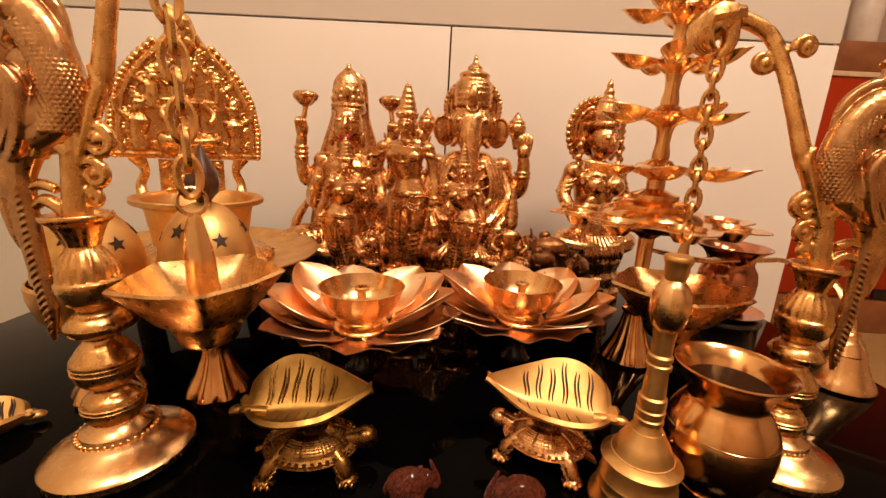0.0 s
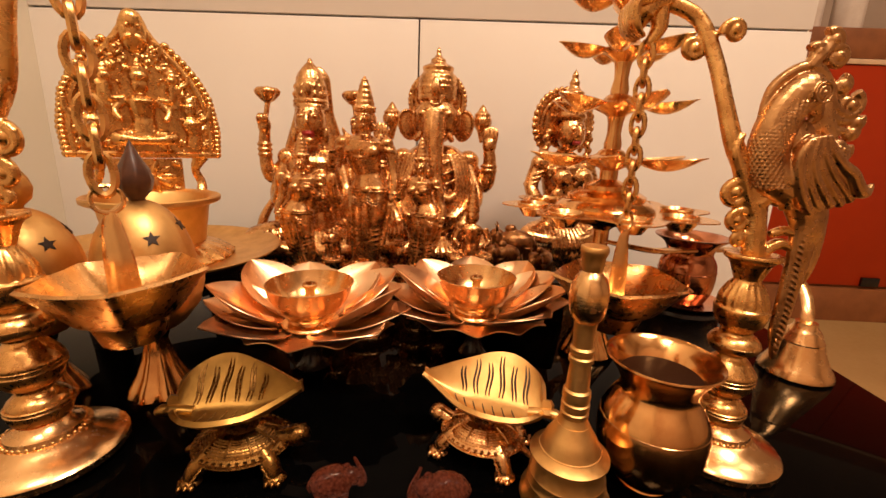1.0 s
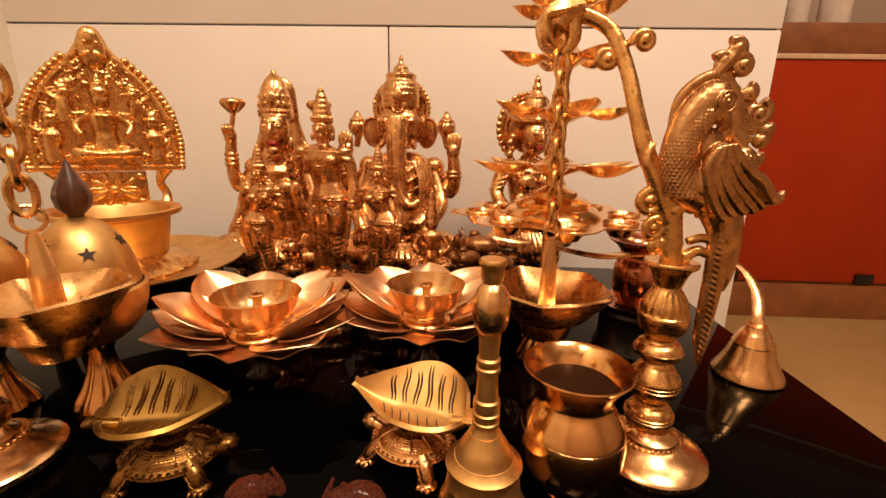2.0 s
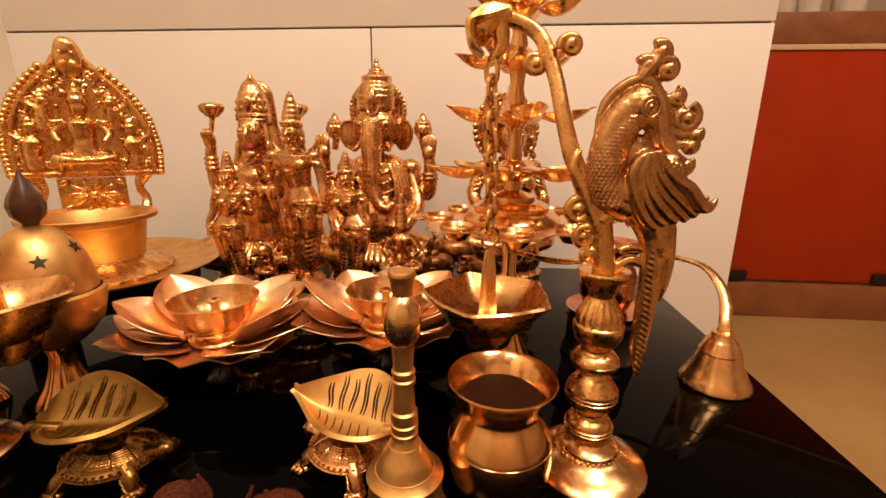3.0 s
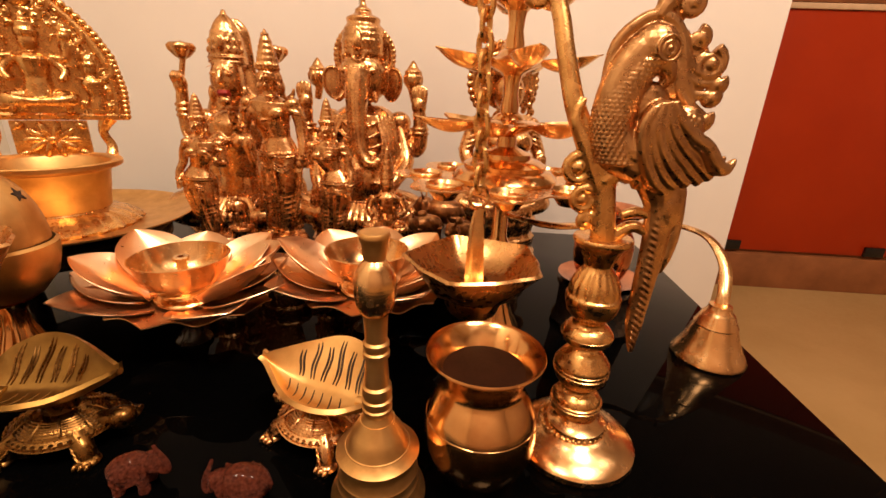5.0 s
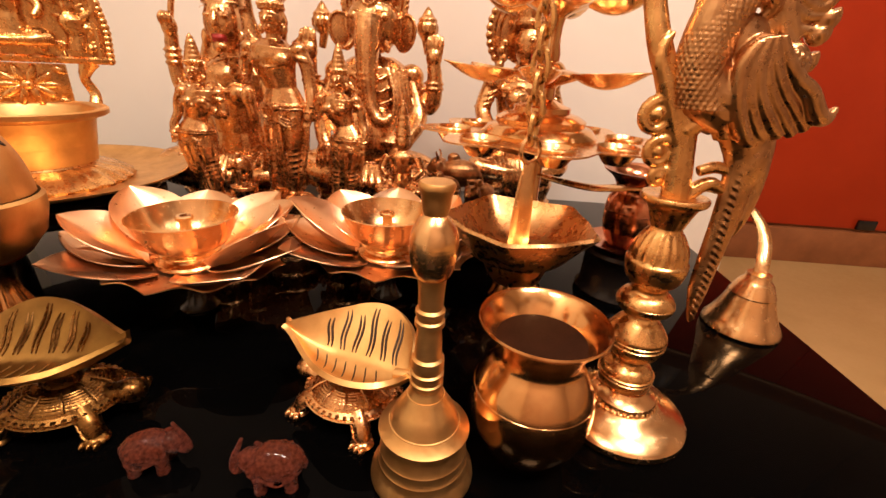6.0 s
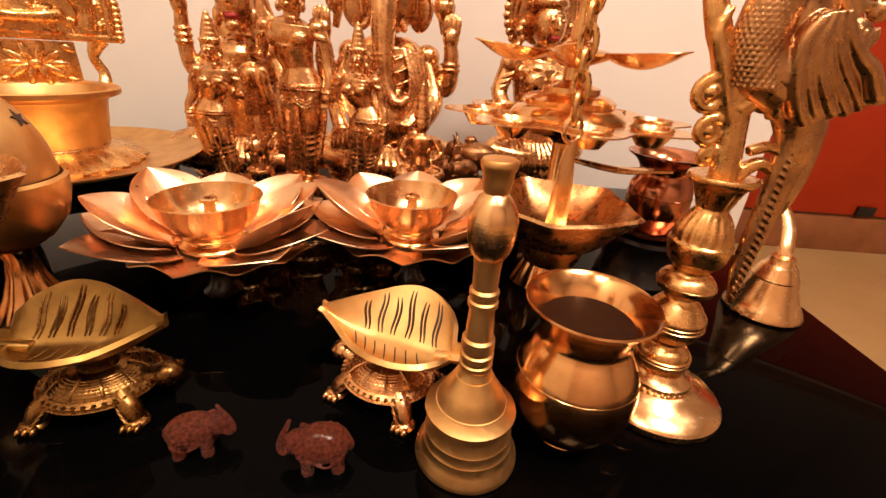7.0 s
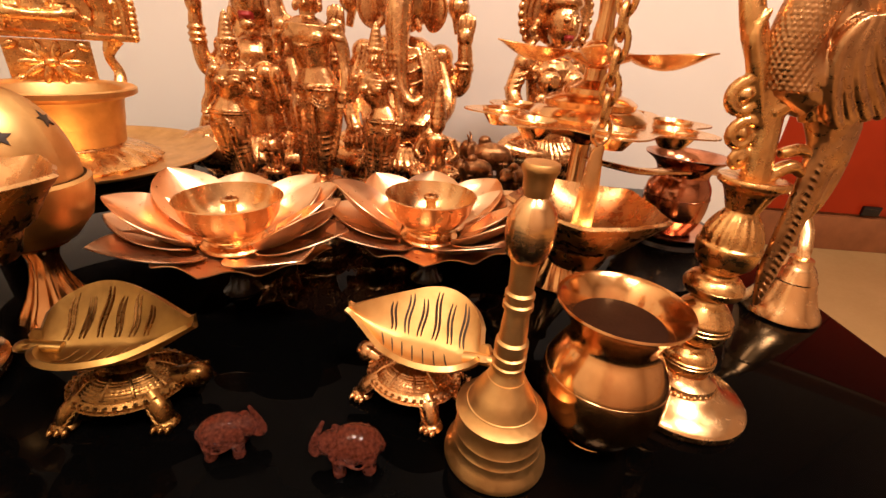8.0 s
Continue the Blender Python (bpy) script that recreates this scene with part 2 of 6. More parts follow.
def cast_mesh(name, shape, materials, voxel, spots=(), soft=2):
    """One skin over all that the shape holds, as a casting has it, slightly softened. spots: (place, radius) that take the second material."""
    ob = new(name, mesh_of(name, shape, materials))
    re = ob.modifiers.new("skin", "REMESH")
    re.mode, re.voxel_size, re.use_smooth_shade = "VOXEL", voxel, True
    sm = ob.modifiers.new("soft", "SMOOTH")
    sm.factor, sm.iterations = 0.5, soft
    me = bpy.data.meshes.new_from_object(ob.evaluated_get(bpy.context.evaluated_depsgraph_get()))
    bpy.data.objects.remove(ob)
    me.materials.clear()
    for mat in materials if isinstance(materials, (list, tuple)) else [materials]:
        me.materials.append(mat)
    for f in me.polygons:
        f.use_smooth = True
        f.material_index = 1 if any(all(abs(a - b) < q for a, b, q in zip(f.center, c, r)) for c, r in spots) else 0
    return me


def cast(name, shape, materials, m, voxel, label, category, group="", spots=()):
    ob = new(name, cast_mesh(name, shape, materials, voxel, spots))
    ob.matrix_basis = m
    return tagged(ob, label, category, group)


def Rz(deg):
    return Matrix.Rotation(radians(deg), 4, "Z")


def flip(m):
    """The pose m, for a shape built the other way round in x."""
    return m @ Matrix.Diagonal((-1, 1, 1, 1))


# ---- room ----
FZ, CZ = -0.34, 2.25
WY = 0.855


def structure(name, lo, hi, mat, label, bevel=0.0):
    return solid(name, Shape().box(lo, hi, bevel=bevel), mat, Matrix(), label, name.split("_")[0], kind="structure")


structure("floor", (-2.2, -1.6, FZ - 0.05), (3.2, 2.8, FZ), FLOOR, "tan glossy tiled floor")
# ceiling out of view, added so that the brass has something bright to reflect
structure("ceiling", (-2.2, -1.6, CZ), (3.2, 2.8, CZ + 0.05), SIDE, "unseen cream ceiling added to bounce light")
structure("wall_west", (-0.79, -1.6, FZ), (-0.685, WY + 0.012, CZ), SIDE, "plain cream side wall beside the table")
# south and east walls are unseen, added to shape bounce and reflections
structure("wall_south", (-0.79, -1.7, FZ), (3.2, -1.6, CZ), PLASTER, "unseen beige wall added for light and reflections")
structure("wall_east", (3.1, -1.6, FZ), (3.2, 2.8, CZ), PLASTER, "unseen beige wall added for light and reflections")
structure("wall_far", (0.4, 2.0, FZ), (3.1, 2.1, CZ), PLASTER, "unseen beige wall added for light and reflections behind the red cabinet")
wall_back = structure("wall_back", (-0.79, WY + 0.012, FZ), (0.683, WY + 0.11, CZ), JOINT, "white panelled wall with thin dark joints behind the table")
for lo, hi in (((-0.685, FZ), (0.0115, 0.4265)), ((0.0145, FZ), (0.683, 0.4265)), ((-0.685, 0.4300), (0.683, CZ))):
    part("panel", Shape().box((lo[0], WY, lo[1]), (hi[0], WY + 0.012, hi[1]), bevel=0.0012), WALL, wall_back)
part("end_face", Shape().box((0.6832, WY + 0.013, FZ), (0.687, WY + 0.11, CZ)), SIDE, wall_back)


structure("wall_return", (0.40, WY + 0.115, FZ), (0.46, 2.0, CZ), PLASTER, "unseen beige wall added for light and reflections behind the panelled wall")


def ceiling_fixture(x, y):
    t = thing("ceiling_light", pose(x, y, CZ), "unseen round white ceiling light", "lamp", "ceiling lights")
    part("housing", Shape().lathe([(0.0, -0.004), (0.30, -0.004), (0.31, -0.012), (0.31, -0.035), (0.30, -0.04), (0.0, -0.04)], 48), PALE, t)


# unseen housings above the key lamp and the two added fills
for lx, ly in ((0.85, -0.35), (-0.30, -0.65), (1.7, 0.5)):
    ceiling_fixture(lx, ly)


# ---- table ----
def glass_table():
    t = thing("low_table", Matrix(), "low table with a glossy black glass top", "table")
    part("tabletop", Shape().box((-0.47, -0.10, -0.012), (0.506, WY - 0.002, 0.0), bevel=0.002), GLASS_TOP, t, "glossy black glass top")
    part("apron", Shape().box((-0.44, -0.07, -0.06), (0.465, WY - 0.03, -0.0125), bevel=0.002), BLACK, t)
    for x in (-0.42, 0.445):
        for y in (-0.05, WY - 0.06):
            part("leg", Shape().box((x - 0.02, y - 0.02, FZ), (x + 0.02, y + 0.02, -0.06), bevel=0.003), BLACK, t)


glass_table()


# ---- red cabinet beyond the wall ----
def red_cabinet():
    t = thing("red_cabinet", pose(0, 1.5, 0), "red cabinet with brown top, pale edge strip and brown plinth", "cabinet")
    part("plinth", Shape().box((0.75, -0.012, FZ), (2.6, 0.42, -0.222), bevel=0.002), BROWN, t, "brown plinth")
    part("carcass", Shape().box((0.76, 0.012, -0.222), (2.59, 0.42, 0.50)), BROWN, t)
    for x0, x1 in ((0.76, 1.70), (1.704, 2.59)):
        d = part("door_panel", Shape().box((x0, 0.0, -0.212), (x1, 0.011, 0.498), bevel=0.002), RED, t, "glossy red panel")
        for bx in ((x0 + 0.29, x0 + 0.74) if x0 < 1 else (x0 + 0.3,)):
            part("bracket", Shape().box((bx, -0.010, -0.212), (bx + 0.06, 0.0, -0.180), bevel=0.002), BLACK, d, "black bracket")
    part("edge_strip", Shape().box((0.755, -0.006, 0.499), (2.6, 0.02, 0.514), bevel=0.001), EDGE, t, "pale edge strip")
    part("top", Shape().box((0.75, -0.008, 0.514), (2.6, 0.42, 0.600), bevel=0.003), BROWN, t, "brown wooden top")


red_cabinet()
for bx, by, h, w in ((1.09, 1.57, 0.26, 0.05), (1.20, 1.60, 0.22, 0.036), (1.29, 1.56, 0.24, 0.042)):
    b = thing("bottle", pose(bx, by, 0.60), "pale translucent plastic bottle on the red cabinet", "bottle", "bottles on the cabinet")
    part("body", Shape().lathe([(0.0, 0.0), (w * 0.9, 0.0), (w, 0.01), (w, h * 0.55), (w * 0.82, h * 0.66), (w * 0.4, h * 0.86), (w * 0.38, h * 0.9)], 28), PALE, b)
    part("cap", Shape().lathe([(w * 0.45, h * 0.9), (w * 0.45, h), (w * 0.4, h * 1.01), (0.0, h * 1.01)], 24), BROWN, b, "brown cap")


# ---- oil lamps on chains ----
def link_mesh():
    s = Shape().ring((0, 0, 0), 0.0062, 0.0019, seg=16, tube_seg=6, turn=(90, 0, 0), squash=(0.72, 1.45))
    return mesh_of("chain_link", s, BRASS)


LINK = link_mesh()


def hang_chain(top, bottom, parent, size=1.0):
    a, b = Vector(top), Vector(bottom)
    n = max(2, int((a - b).length / (0.0108 * size)))
    for i in range(n):
        p = a.lerp(b, (i + 0.5) / n)
        q = (b - a).to_track_quat("-Z", "Y").to_matrix().to_4x4()
        part("chain_link", LINK, None, parent, m=Matrix.Translation(p) @ q @ pose(0, 0, 0, 0, 0, 40 + 90 * (i % 2)) @ Matrix.Scale(size, 4))


def spouted_bowl(r, h, tips, turn):
    """A shallow bowl whose rim is drawn out into pointed lips."""
    s, seg = Shape(), 80

    def lip(a, k):
        d = abs(((a - radians(turn)) * tips / (2 * math.pi) + 0.5) % 1 - 0.5) * 2
        return 1 + k * (max(0.0, 1 - d * 1.5) ** 1.6)
    prof = [(0.0, -h), (0.36, -h), (0.40, -h * 0.96), (0.50, -h * 0.66), (0.66, -h * 0.56), (0.91, -h * 0.14), (1.0, 0.0), (0.965, 0.0015), (0.90, -h * 0.08), (0.66, -h * 0.42), (0.35, -h * 0.54), (0.0, -h * 0.57)]
    vs, fs = [], []
    for i, (q, z) in enumerate(prof):
        for j in range(seg):
            a = 2 * math.pi * j / seg
            k = 0.17 * max(0.0, (q - 0.6) / 0.4)
            l = lip(a, k)
            vs.append((r * q * l * math.cos(a), r * q * l * math.sin(a), z + (l - 1) * r * 0.12))
    for i in range(len(prof) - 1):
        for j in range(seg):
            p, o = i * seg + j, i * seg + (j + 1) % seg
            fs.append((p, o, o + seg, p + seg))
    return s.add(vs, fs)


def scroll(s, c, r, turns, thick, start=0.0, hand=1, y=0.0):
    """A flat spiral in the xz plane."""
    pts, rad = [], []
    for i in range(int(14 * turns) + 1):
        f = i / (14 * turns)
        a = start + hand * 2 * math.pi * turns * f
        q = r * (1 - 0.82 * f)
        pts.append((c[0] + q * math.cos(a), c[1] + y, c[2] + q * math.sin(a)))
        rad.append(thick * (1 - 0.35 * f))
    s.tube(pts, rad, 8, smooth=1)
    s.ball(pts[-1], thick * 1.25, seg=10, rings=6)


def peacock_shape():
    s = Shape()
    # neck and head
    s.tube([(0.0166, 0, 0.2073), (0.0028, 0, 0.2105), (-0.0035, 0, 0.2225), (-0.0039, 0, 0.2355), (-0.0019, 0, 0.2485), (0.0033, 0, 0.2597), (0.0113, 0, 0.2632)], [0.014, 0.0125, 0.0108, 0.0106, 0.0098, 0.0100, 0.0085], 20, flat=0.95, side=(0, 1, 0))
    s.tube([(0.0120, 0, 0.2000), (-0.0010, 0, 0.2070), (-0.0062, 0, 0.2205), (-0.0058, 0, 0.2365), (-0.0024, 0, 0.2505), (0.0040, 0, 0.2600)], [0.0120, 0.0128, 0.0118, 0.0112, 0.0104, 0.0098], 22, flat=0.9, side=(0, 1, 0))
    for i in range(24):
        f = i / 23
        z, cx, r = 0.2020 + f * 0.0530, -0.0010 - 0.0062 * math.sin(math.pi * min(1.0, f * 0.9)) + 0.0085 * f ** 3, 0.0128 - 0.0022 * f
        for j in range(13):
            b = math.radians(-175 + 170 * (j + 0.5 * (i % 2)) / 12.5)
            s.ball((cx + r * math.cos(b), 0.9 * r * math.sin(b), z), (0.0015, 0.0010, 0.0013), seg=6, rings=4)
    s.ball((0.0093, 0, 0.2619), (0.0125, 0.0108, 0.0125))
    for r in (0.0060, 0.0032):
        s.ring((0.0138, -0.0106, 0.2610), r, 0.0009, seg=20, tube_seg=6, turn=(90, 0, 12))
    s.ball((0.0138, -0.0108, 0.2610), 0.0015, seg=8, rings=6)
    s.tube([(0.0155, 0, 0.2550), (0.0189, 0, 0.2480), (0.0158, 0, 0.2428)], [0.0070, 0.0045, 0.0012], 10)
    # ridge round the head, curls of the comb
    s.tube([(-0.0131, 0.002, 0.2441), (-0.0097, 0.002, 0.2636), (0.0024, 0.001, 0.2755), (0.0131, 0, 0.2766), (0.0215, 0, 0.2690), (0.0257, 0, 0.2571), (0.0284, 0, 0.2463), (0.0351, 0, 0.2355)], [0.0020, 0.0032, 0.0036, 0.0036, 0.0036, 0.0036, 0.0034, 0.0028], 10)
    for c, r, st, hd in (((0.0118, 0, 0.2842), 0.0052, 2.6, -1), ((0.0189, 0, 0.2918), 0.0058, 2.2, -1), ((0.0238, 0, 0.2827), 0.0056, 1.8, -1), ((0.0311, 0, 0.2669), 0.0042, 1.6, -1), ((0.0383, 0, 0.2550), 0.0078, 1.2, -1), ((0.0453, 0, 0.2450), 0.0034, 1.0, -1), ((0.0434, 0, 0.2385), 0.0036, 1.0, -1), ((0.0409, 0, 0.2264), 0.0048, 0.8, -1)):
        scroll(s, c, r * 1.10, 1.25, 0.0033, st, hd)
    s.tube([(0.0087, 0, 0.2766), (0.0114, 0, 0.2814), (0.0166, 0, 0.2874), (0.0197, 0, 0.2948)], [0.0040, 0.0042, 0.0040, 0.0024], 8)
    for a, b, c, d in (((0.0229, 0, 0.2701), (0.0271, 0, 0.2582), (0.0338, 0, 0.2506), (0.0420, 0, 0.2511)), ((0.0233, 0, 0.2625), (0.0262, 0, 0.2524), (0.0344, 0, 0.2454), (0.0451, 0, 0.2463)), ((0.0238, 0, 0.2550), (0.0266, 0, 0.2450), (0.0346, 0, 0.2394), (0.0441, 0, 0.2402)), ((0.0256, 0, 0.2463), (0.0294, 0, 0.2376), (0.0354, 0, 0.2329), (0.0428, 0, 0.2285))):
        s.tube([a, b, c, d], [0.0030, 0.0031, 0.0030, 0.0022], 8)
    s.ball((0.0301, 0.004, 0.2506), (0.0085, 0.0030, 0.0150))
    s.ball((0.0180, 0.003, 0.2810), (0.0068, 0.0028, 0.0110), turn=(0, 15, 0))
    s.ball((0.0300, 0.002, 0.2500), (0.0105, 0.0040, 0.0170), turn=(0, 10, 0))
    s.ball((0.0110, 0.001, 0.2330), (0.0120, 0.0075, 0.0130))
    # body and the two wings of sweeping feathers
    s.ball((0.0166, 0, 0.2073), (0.0145, 0.0105, 0.0200), turn=(0, -15, 0))
    s.ball((0.0278, 0, 0.2138), (0.0180, 0.0085, 0.0185), turn=(0, -35, 0))
    s.ball((0.0355, 0, 0.2055), (0.0205, 0.0105, 0.0125), turn=(0, 28, 0))
    s.ball((0.0260, 0, 0.1985), (0.0155, 0.0105, 0.0150), turn=(0, -10, 0))
    s.ball((0.0330, 0, 0.1800), (0.0105, 0.0065, 0.0200))
    for sy in (-1, 1):
        w = Shape()
        for q, path in enumerate((
                ((0.0120, 0, 0.2329), (0.0078, 0, 0.2225), (0.0108, 0, 0.2073), (0.0187, 0, 0.1932), (0.0271, 0, 0.1874)),
                ((0.0136, 0, 0.2342), (0.0112, 0, 0.2225), (0.0161, 0, 0.2077), (0.0249, 0, 0.1954), (0.0333, 0, 0.1900)),
                ((0.0152, 0, 0.2350), (0.0146, 0, 0.2229), (0.0201, 0, 0.2095), (0.0302, 0, 0.1982), (0.0396, 0, 0.1917)),
                ((0.0165, 0, 0.2355), (0.0180, 0, 0.2238), (0.0248, 0, 0.2116), (0.0351, 0, 0.2014), (0.0458, 0, 0.1926)),
                ((0.0177, 0, 0.2357), (0.0212, 0, 0.2246), (0.0288, 0, 0.2142), (0.0390, 0, 0.2051), (0.0509, 0, 0.1956)),
                ((0.0190, 0, 0.2357), (0.0241, 0, 0.2255), (0.0321, 0, 0.2164), (0.0420, 0, 0.2090), (0.0544, 0, 0.1991)),
                ((0.0204, 0, 0.2355), (0.0266, 0, 0.2259), (0.0345, 0, 0.2181), (0.0431, 0, 0.2127), (0.0509, 0, 0.2034), (0.0573, 0, 0.2017), (0.0624, 0, 0.2069)))):
            n = len(path) - 1
            pts = [(x, sy * (0.0125 - 0.0075 * (i / n) ** 1.5 - 0.0005 * (q % 2)), z) for i, (x, y, z) in enumerate(path)]
            w.tube(pts, [0.0024, 0.0037, 0.0042, 0.0042, 0.0026] if n == 4 else [0.0024, 0.0036, 0.0042, 0.0046, 0.0050, 0.0038, 0.0010], 12, smooth=6)
        w.ball((0.0197, sy * 0.0065, 0.2225), (0.0125, 0.0065, 0.0150), turn=(0, -30, 0))
        w.ball((0.0302, sy * 0.0080, 0.2251), (0.0100, 0.0058, 0.0090), turn=(0, 30, 0))
        for i in range(5):
            for j in range(4):
                u, v = (i - 2.9) * 0.0028 + 0.0015 * (j % 2), (j - 2) * 0.0028
                w.ball((0.0300 + u, sy * (0.0138 - 35 * (u * u + v * v)), 0.2255 + v - 0.35 * u), (0.0015, 0.0011, 0.0015), seg=6, rings=4)
        s.add(w.v, w.f)
    # hanging tail feathers
    s.tube([(0.0246, 0, 0.1943), (0.0294, 0, 0.1791), (0.0306, 0, 0.1618), (0.0302, 0, 0.1402), (0.0292, 0, 0.1185), (0.0286, 0, 0.0990), (0.0300, 0, 0.0770)], [0.0140, 0.0098, 0.0080, 0.0072, 0.0066, 0.0058, 0.0016], 16, flat=0.62, side=(0, 1, 0))
    for i in range(24):
        f = i / 23
        z, cx, w = 0.1800 - f * 0.0960, 0.0284 + 0.0012 * math.sin(math.pi * f), 0.0046 - 0.0018 * f
        s.tube([(cx - 0.7 * w, -0.0036, z + 0.0016), (cx - 0.2 * w, -0.0050 + 0.0012 * f, z), (cx + 0.8 * w, -0.0038, z - 0.0030)], [0.0004, 0.0008, 0.0004], 7, smooth=3)
    s.tube([(0.0344, 0.001, 0.1943), (0.0393, 0.001, 0.1791), (0.0407, 0.001, 0.1596), (0.0394, 0.001, 0.1445), (0.0383, 0.001, 0.1347)], [0.0060, 0.0048, 0.0042, 0.0034, 0.0010], 10)
    s.tube([(0.0308, 0.002, 0.1878), (0.0357, 0.002, 0.1618), (0.0354, 0.002, 0.1380), (0.0323, 0.002, 0.1174)], [0.0060, 0.0046, 0.0036, 0.0010], 10)
    return s


def mirrored(shape):
    shape.v = [(-x, y, z) for x, y, z in shape.v]
    shape.f = [tuple(reversed(f)) for f in shape.f]
    return shape


def peacock_lamp(m, side, bowl, chain_top, bowl_r, bowl_turn, strap, links, label):
    """side 1: the bird looks to the right of its column; -1: to the left."""
    t = thing("peacock_lamp", m, label, "oil lamp", "peacock oil lamps")
    fit_side = (lambda s: s) if side > 0 else mirrored
    part("base", Shape().lathe([(0.0, 0.0), (0.0405, 0.0), (0.0420, 0.0015), (0.0420, 0.0055), (0.0400, 0.0078), (0.0330, 0.0105), (0.0250, 0.0145), (0.0225, 0.0168), (0.0210, 0.0170), (0.0200, 0.021), (0.0155, 0.0235), (0.0135, 0.027)], 64), SPUN, t, "wide turned base", m=pose(0.0015, -0.002, 0))
    s = Shape()
    for i in range(36):
        a = i * math.pi / 18
        s.ball((0.0222 * math.cos(a), 0.0222 * math.sin(a), 0.0176), (0.0017, 0.0017, 0.0015), seg=7, rings=5)
    s.ring((0, 0, 0.0170), 0.0218, 0.0012, seg=48, tube_seg=6)
    part("beading", s, BRASS, t)
    for r, z in ((0.0167, 0.0348), (0.0167, 0.0372), (0.0177, 0.0640), (0.0177, 0.0610), (0.0161, 0.0892)):
        part("turned_ring", Shape().ring((0, 0, z), r, 0.0010, seg=40, tube_seg=6), BRASS, t)
    part("column", Shape().lathe([(0.0115, 0.025), (0.0155, 0.028), (0.0168, 0.034), (0.0155, 0.041), (0.011, 0.045), (0.010, 0.048), (0.0135, 0.051), (0.0165, 0.055), (0.0178, 0.060), (0.0178, 0.064), (0.0182, 0.065), (0.0182, 0.067), (0.0172, 0.069), (0.013, 0.075), (0.0095, 0.079), (0.0095, 0.082), (0.0145, 0.084), (0.0165, 0.087), (0.0165, 0.091), (0.0135, 0.095), (0.0105, 0.097), (0.0105, 0.100), (0.0130, 0.103)], 44, curve=3), BRASS, t)
    part("fluted_knop", Shape().lathe([(0.011, 0.102), (0.0148, 0.105), (0.0168, 0.111), (0.0174, 0.1165), (0.0166, 0.1178), (0.0158, 0.119), (0.0150, 0.125), (0.0118, 0.132), (0.0086, 0.137), (0.0086, 0.139)], 90, lobes=18, depth=0.03, span=(0.1185, 0.134), curve=3), BRASS, t)
    part("cup", Shape().lathe([(0.0086, 0.138), (0.0102, 0.143), (0.0132, 0.150), (0.0172, 0.153), (0.0175, 0.156), (0.0145, 0.1565), (0.0, 0.154)], 60, lobes=12, depth=0.03, span=(0.139, 0.151), curve=3), BRASS, t)
    # arching arm with scrolls
    ax, ay = chain_top[0] * side, chain_top[1]
    s = Shape()
    s.tube([(0.0, 0, 0.150), (-0.003, 0, 0.178), (-0.008, 0.001, 0.200), (-0.024, 0.003, 0.225), (-0.033, 0.3 * ay, 0.255), (-0.039, 0.6 * ay, 0.283), (-0.050, 0.85 * ay, 0.309), (-0.070, ay, 0.320), (ax + 0.004, ay, 0.318)], [0.0080, 0.0068, 0.0070, 0.0062, 0.0054, 0.0052, 0.0052, 0.0055, 0.006], 12, flat=0.85, side=(0, 1, 0))
    s.tube([(0.002, 0, 0.150), (0.009, 0, 0.160), (0.017, 0, 0.164), (0.026, 0, 0.160), (0.028, 0, 0.168), (0.018, 0, 0.173), (0.008, 0, 0.170)], [0.004, 0.0042, 0.004, 0.002, 0.0025, 0.0035, 0.003], 8)
    s.tube([(-0.006, 0, 0.190), (0.004, 0, 0.198), (0.012, 0, 0.196), (0.016, 0, 0.188)], [0.006, 0.006, 0.006, 0.005], 10)
    s.tube([(-0.004, 0, 0.176), (-0.010, 0, 0.190), (-0.020, 0, 0.212), (-0.026, 0, 0.225), (-0.022, 0, 0.236)], [0.004, 0.0045, 0.005, 0.004, 0.001], 8)
    scroll(s, (-0.020, 0.0, 0.196), 0.0105, 1.35, 0.0036, 0.3, 1)
    scroll(s, (-0.015, 0.0, 0.178), 0.0085, 1.3, 0.0032, 0.6, 1)
    scroll(s, (-0.012, 0.0, 0.165), 0.0055, 1.2, 0.0028, 0.6, 1)
    scroll(s, (-0.052, 0.8 * ay, 0.292), 0.0085, 1.35, 0.0034, 0.9, -1)
    scroll(s, (-0.030, 0.6 * ay, 0.300), 0.0075, 1.3, 0.0034, 3.4, -1)
    part("arm", cast_mesh("arm", fit_side(s), BRASS, 0.0008, soft=1), None, t, "arching arm with scrolls")
    # bud from which the chain hangs
    s = Shape()
    s.tube([(ax + 0.012, ay, 0.322), (ax, ay, 0.320), (ax - 0.008, ay, 0.312), (ax - 0.008, ay, 0.303)], [0.006, 0.0095, 0.0105, 0.004], 14)
    s.tube([(ax + 0.004, ay, 0.318), (ax + 0.006, ay, 0.304), (ax, ay, 0.294)], [0.007, 0.0055, 0.003], 10)
    bud = part("bud", fit_side(s), BRASS, t, "drooping flower bud that holds the chain")
    for i in range(8):
        f = i / 7
        dy = 0.010 * math.cos(math.pi * f)
        s = Shape().tube([(ax + 0.010, ay + dy * 0.4, 0.325), (ax - 0.004, ay + dy, 0.327 - 0.002 * abs(i - 3.5)), (ax - 0.015, ay + dy * 1.15, 0.316), (ax - 0.013, ay + dy * 1.1, 0.303), (ax - 0.006, ay + dy * 0.8, 0.297)], [0.0024, 0.0034, 0.0034, 0.0028, 0.0012], 7)
        part("petal", fit_side(s), BRASS, bud)
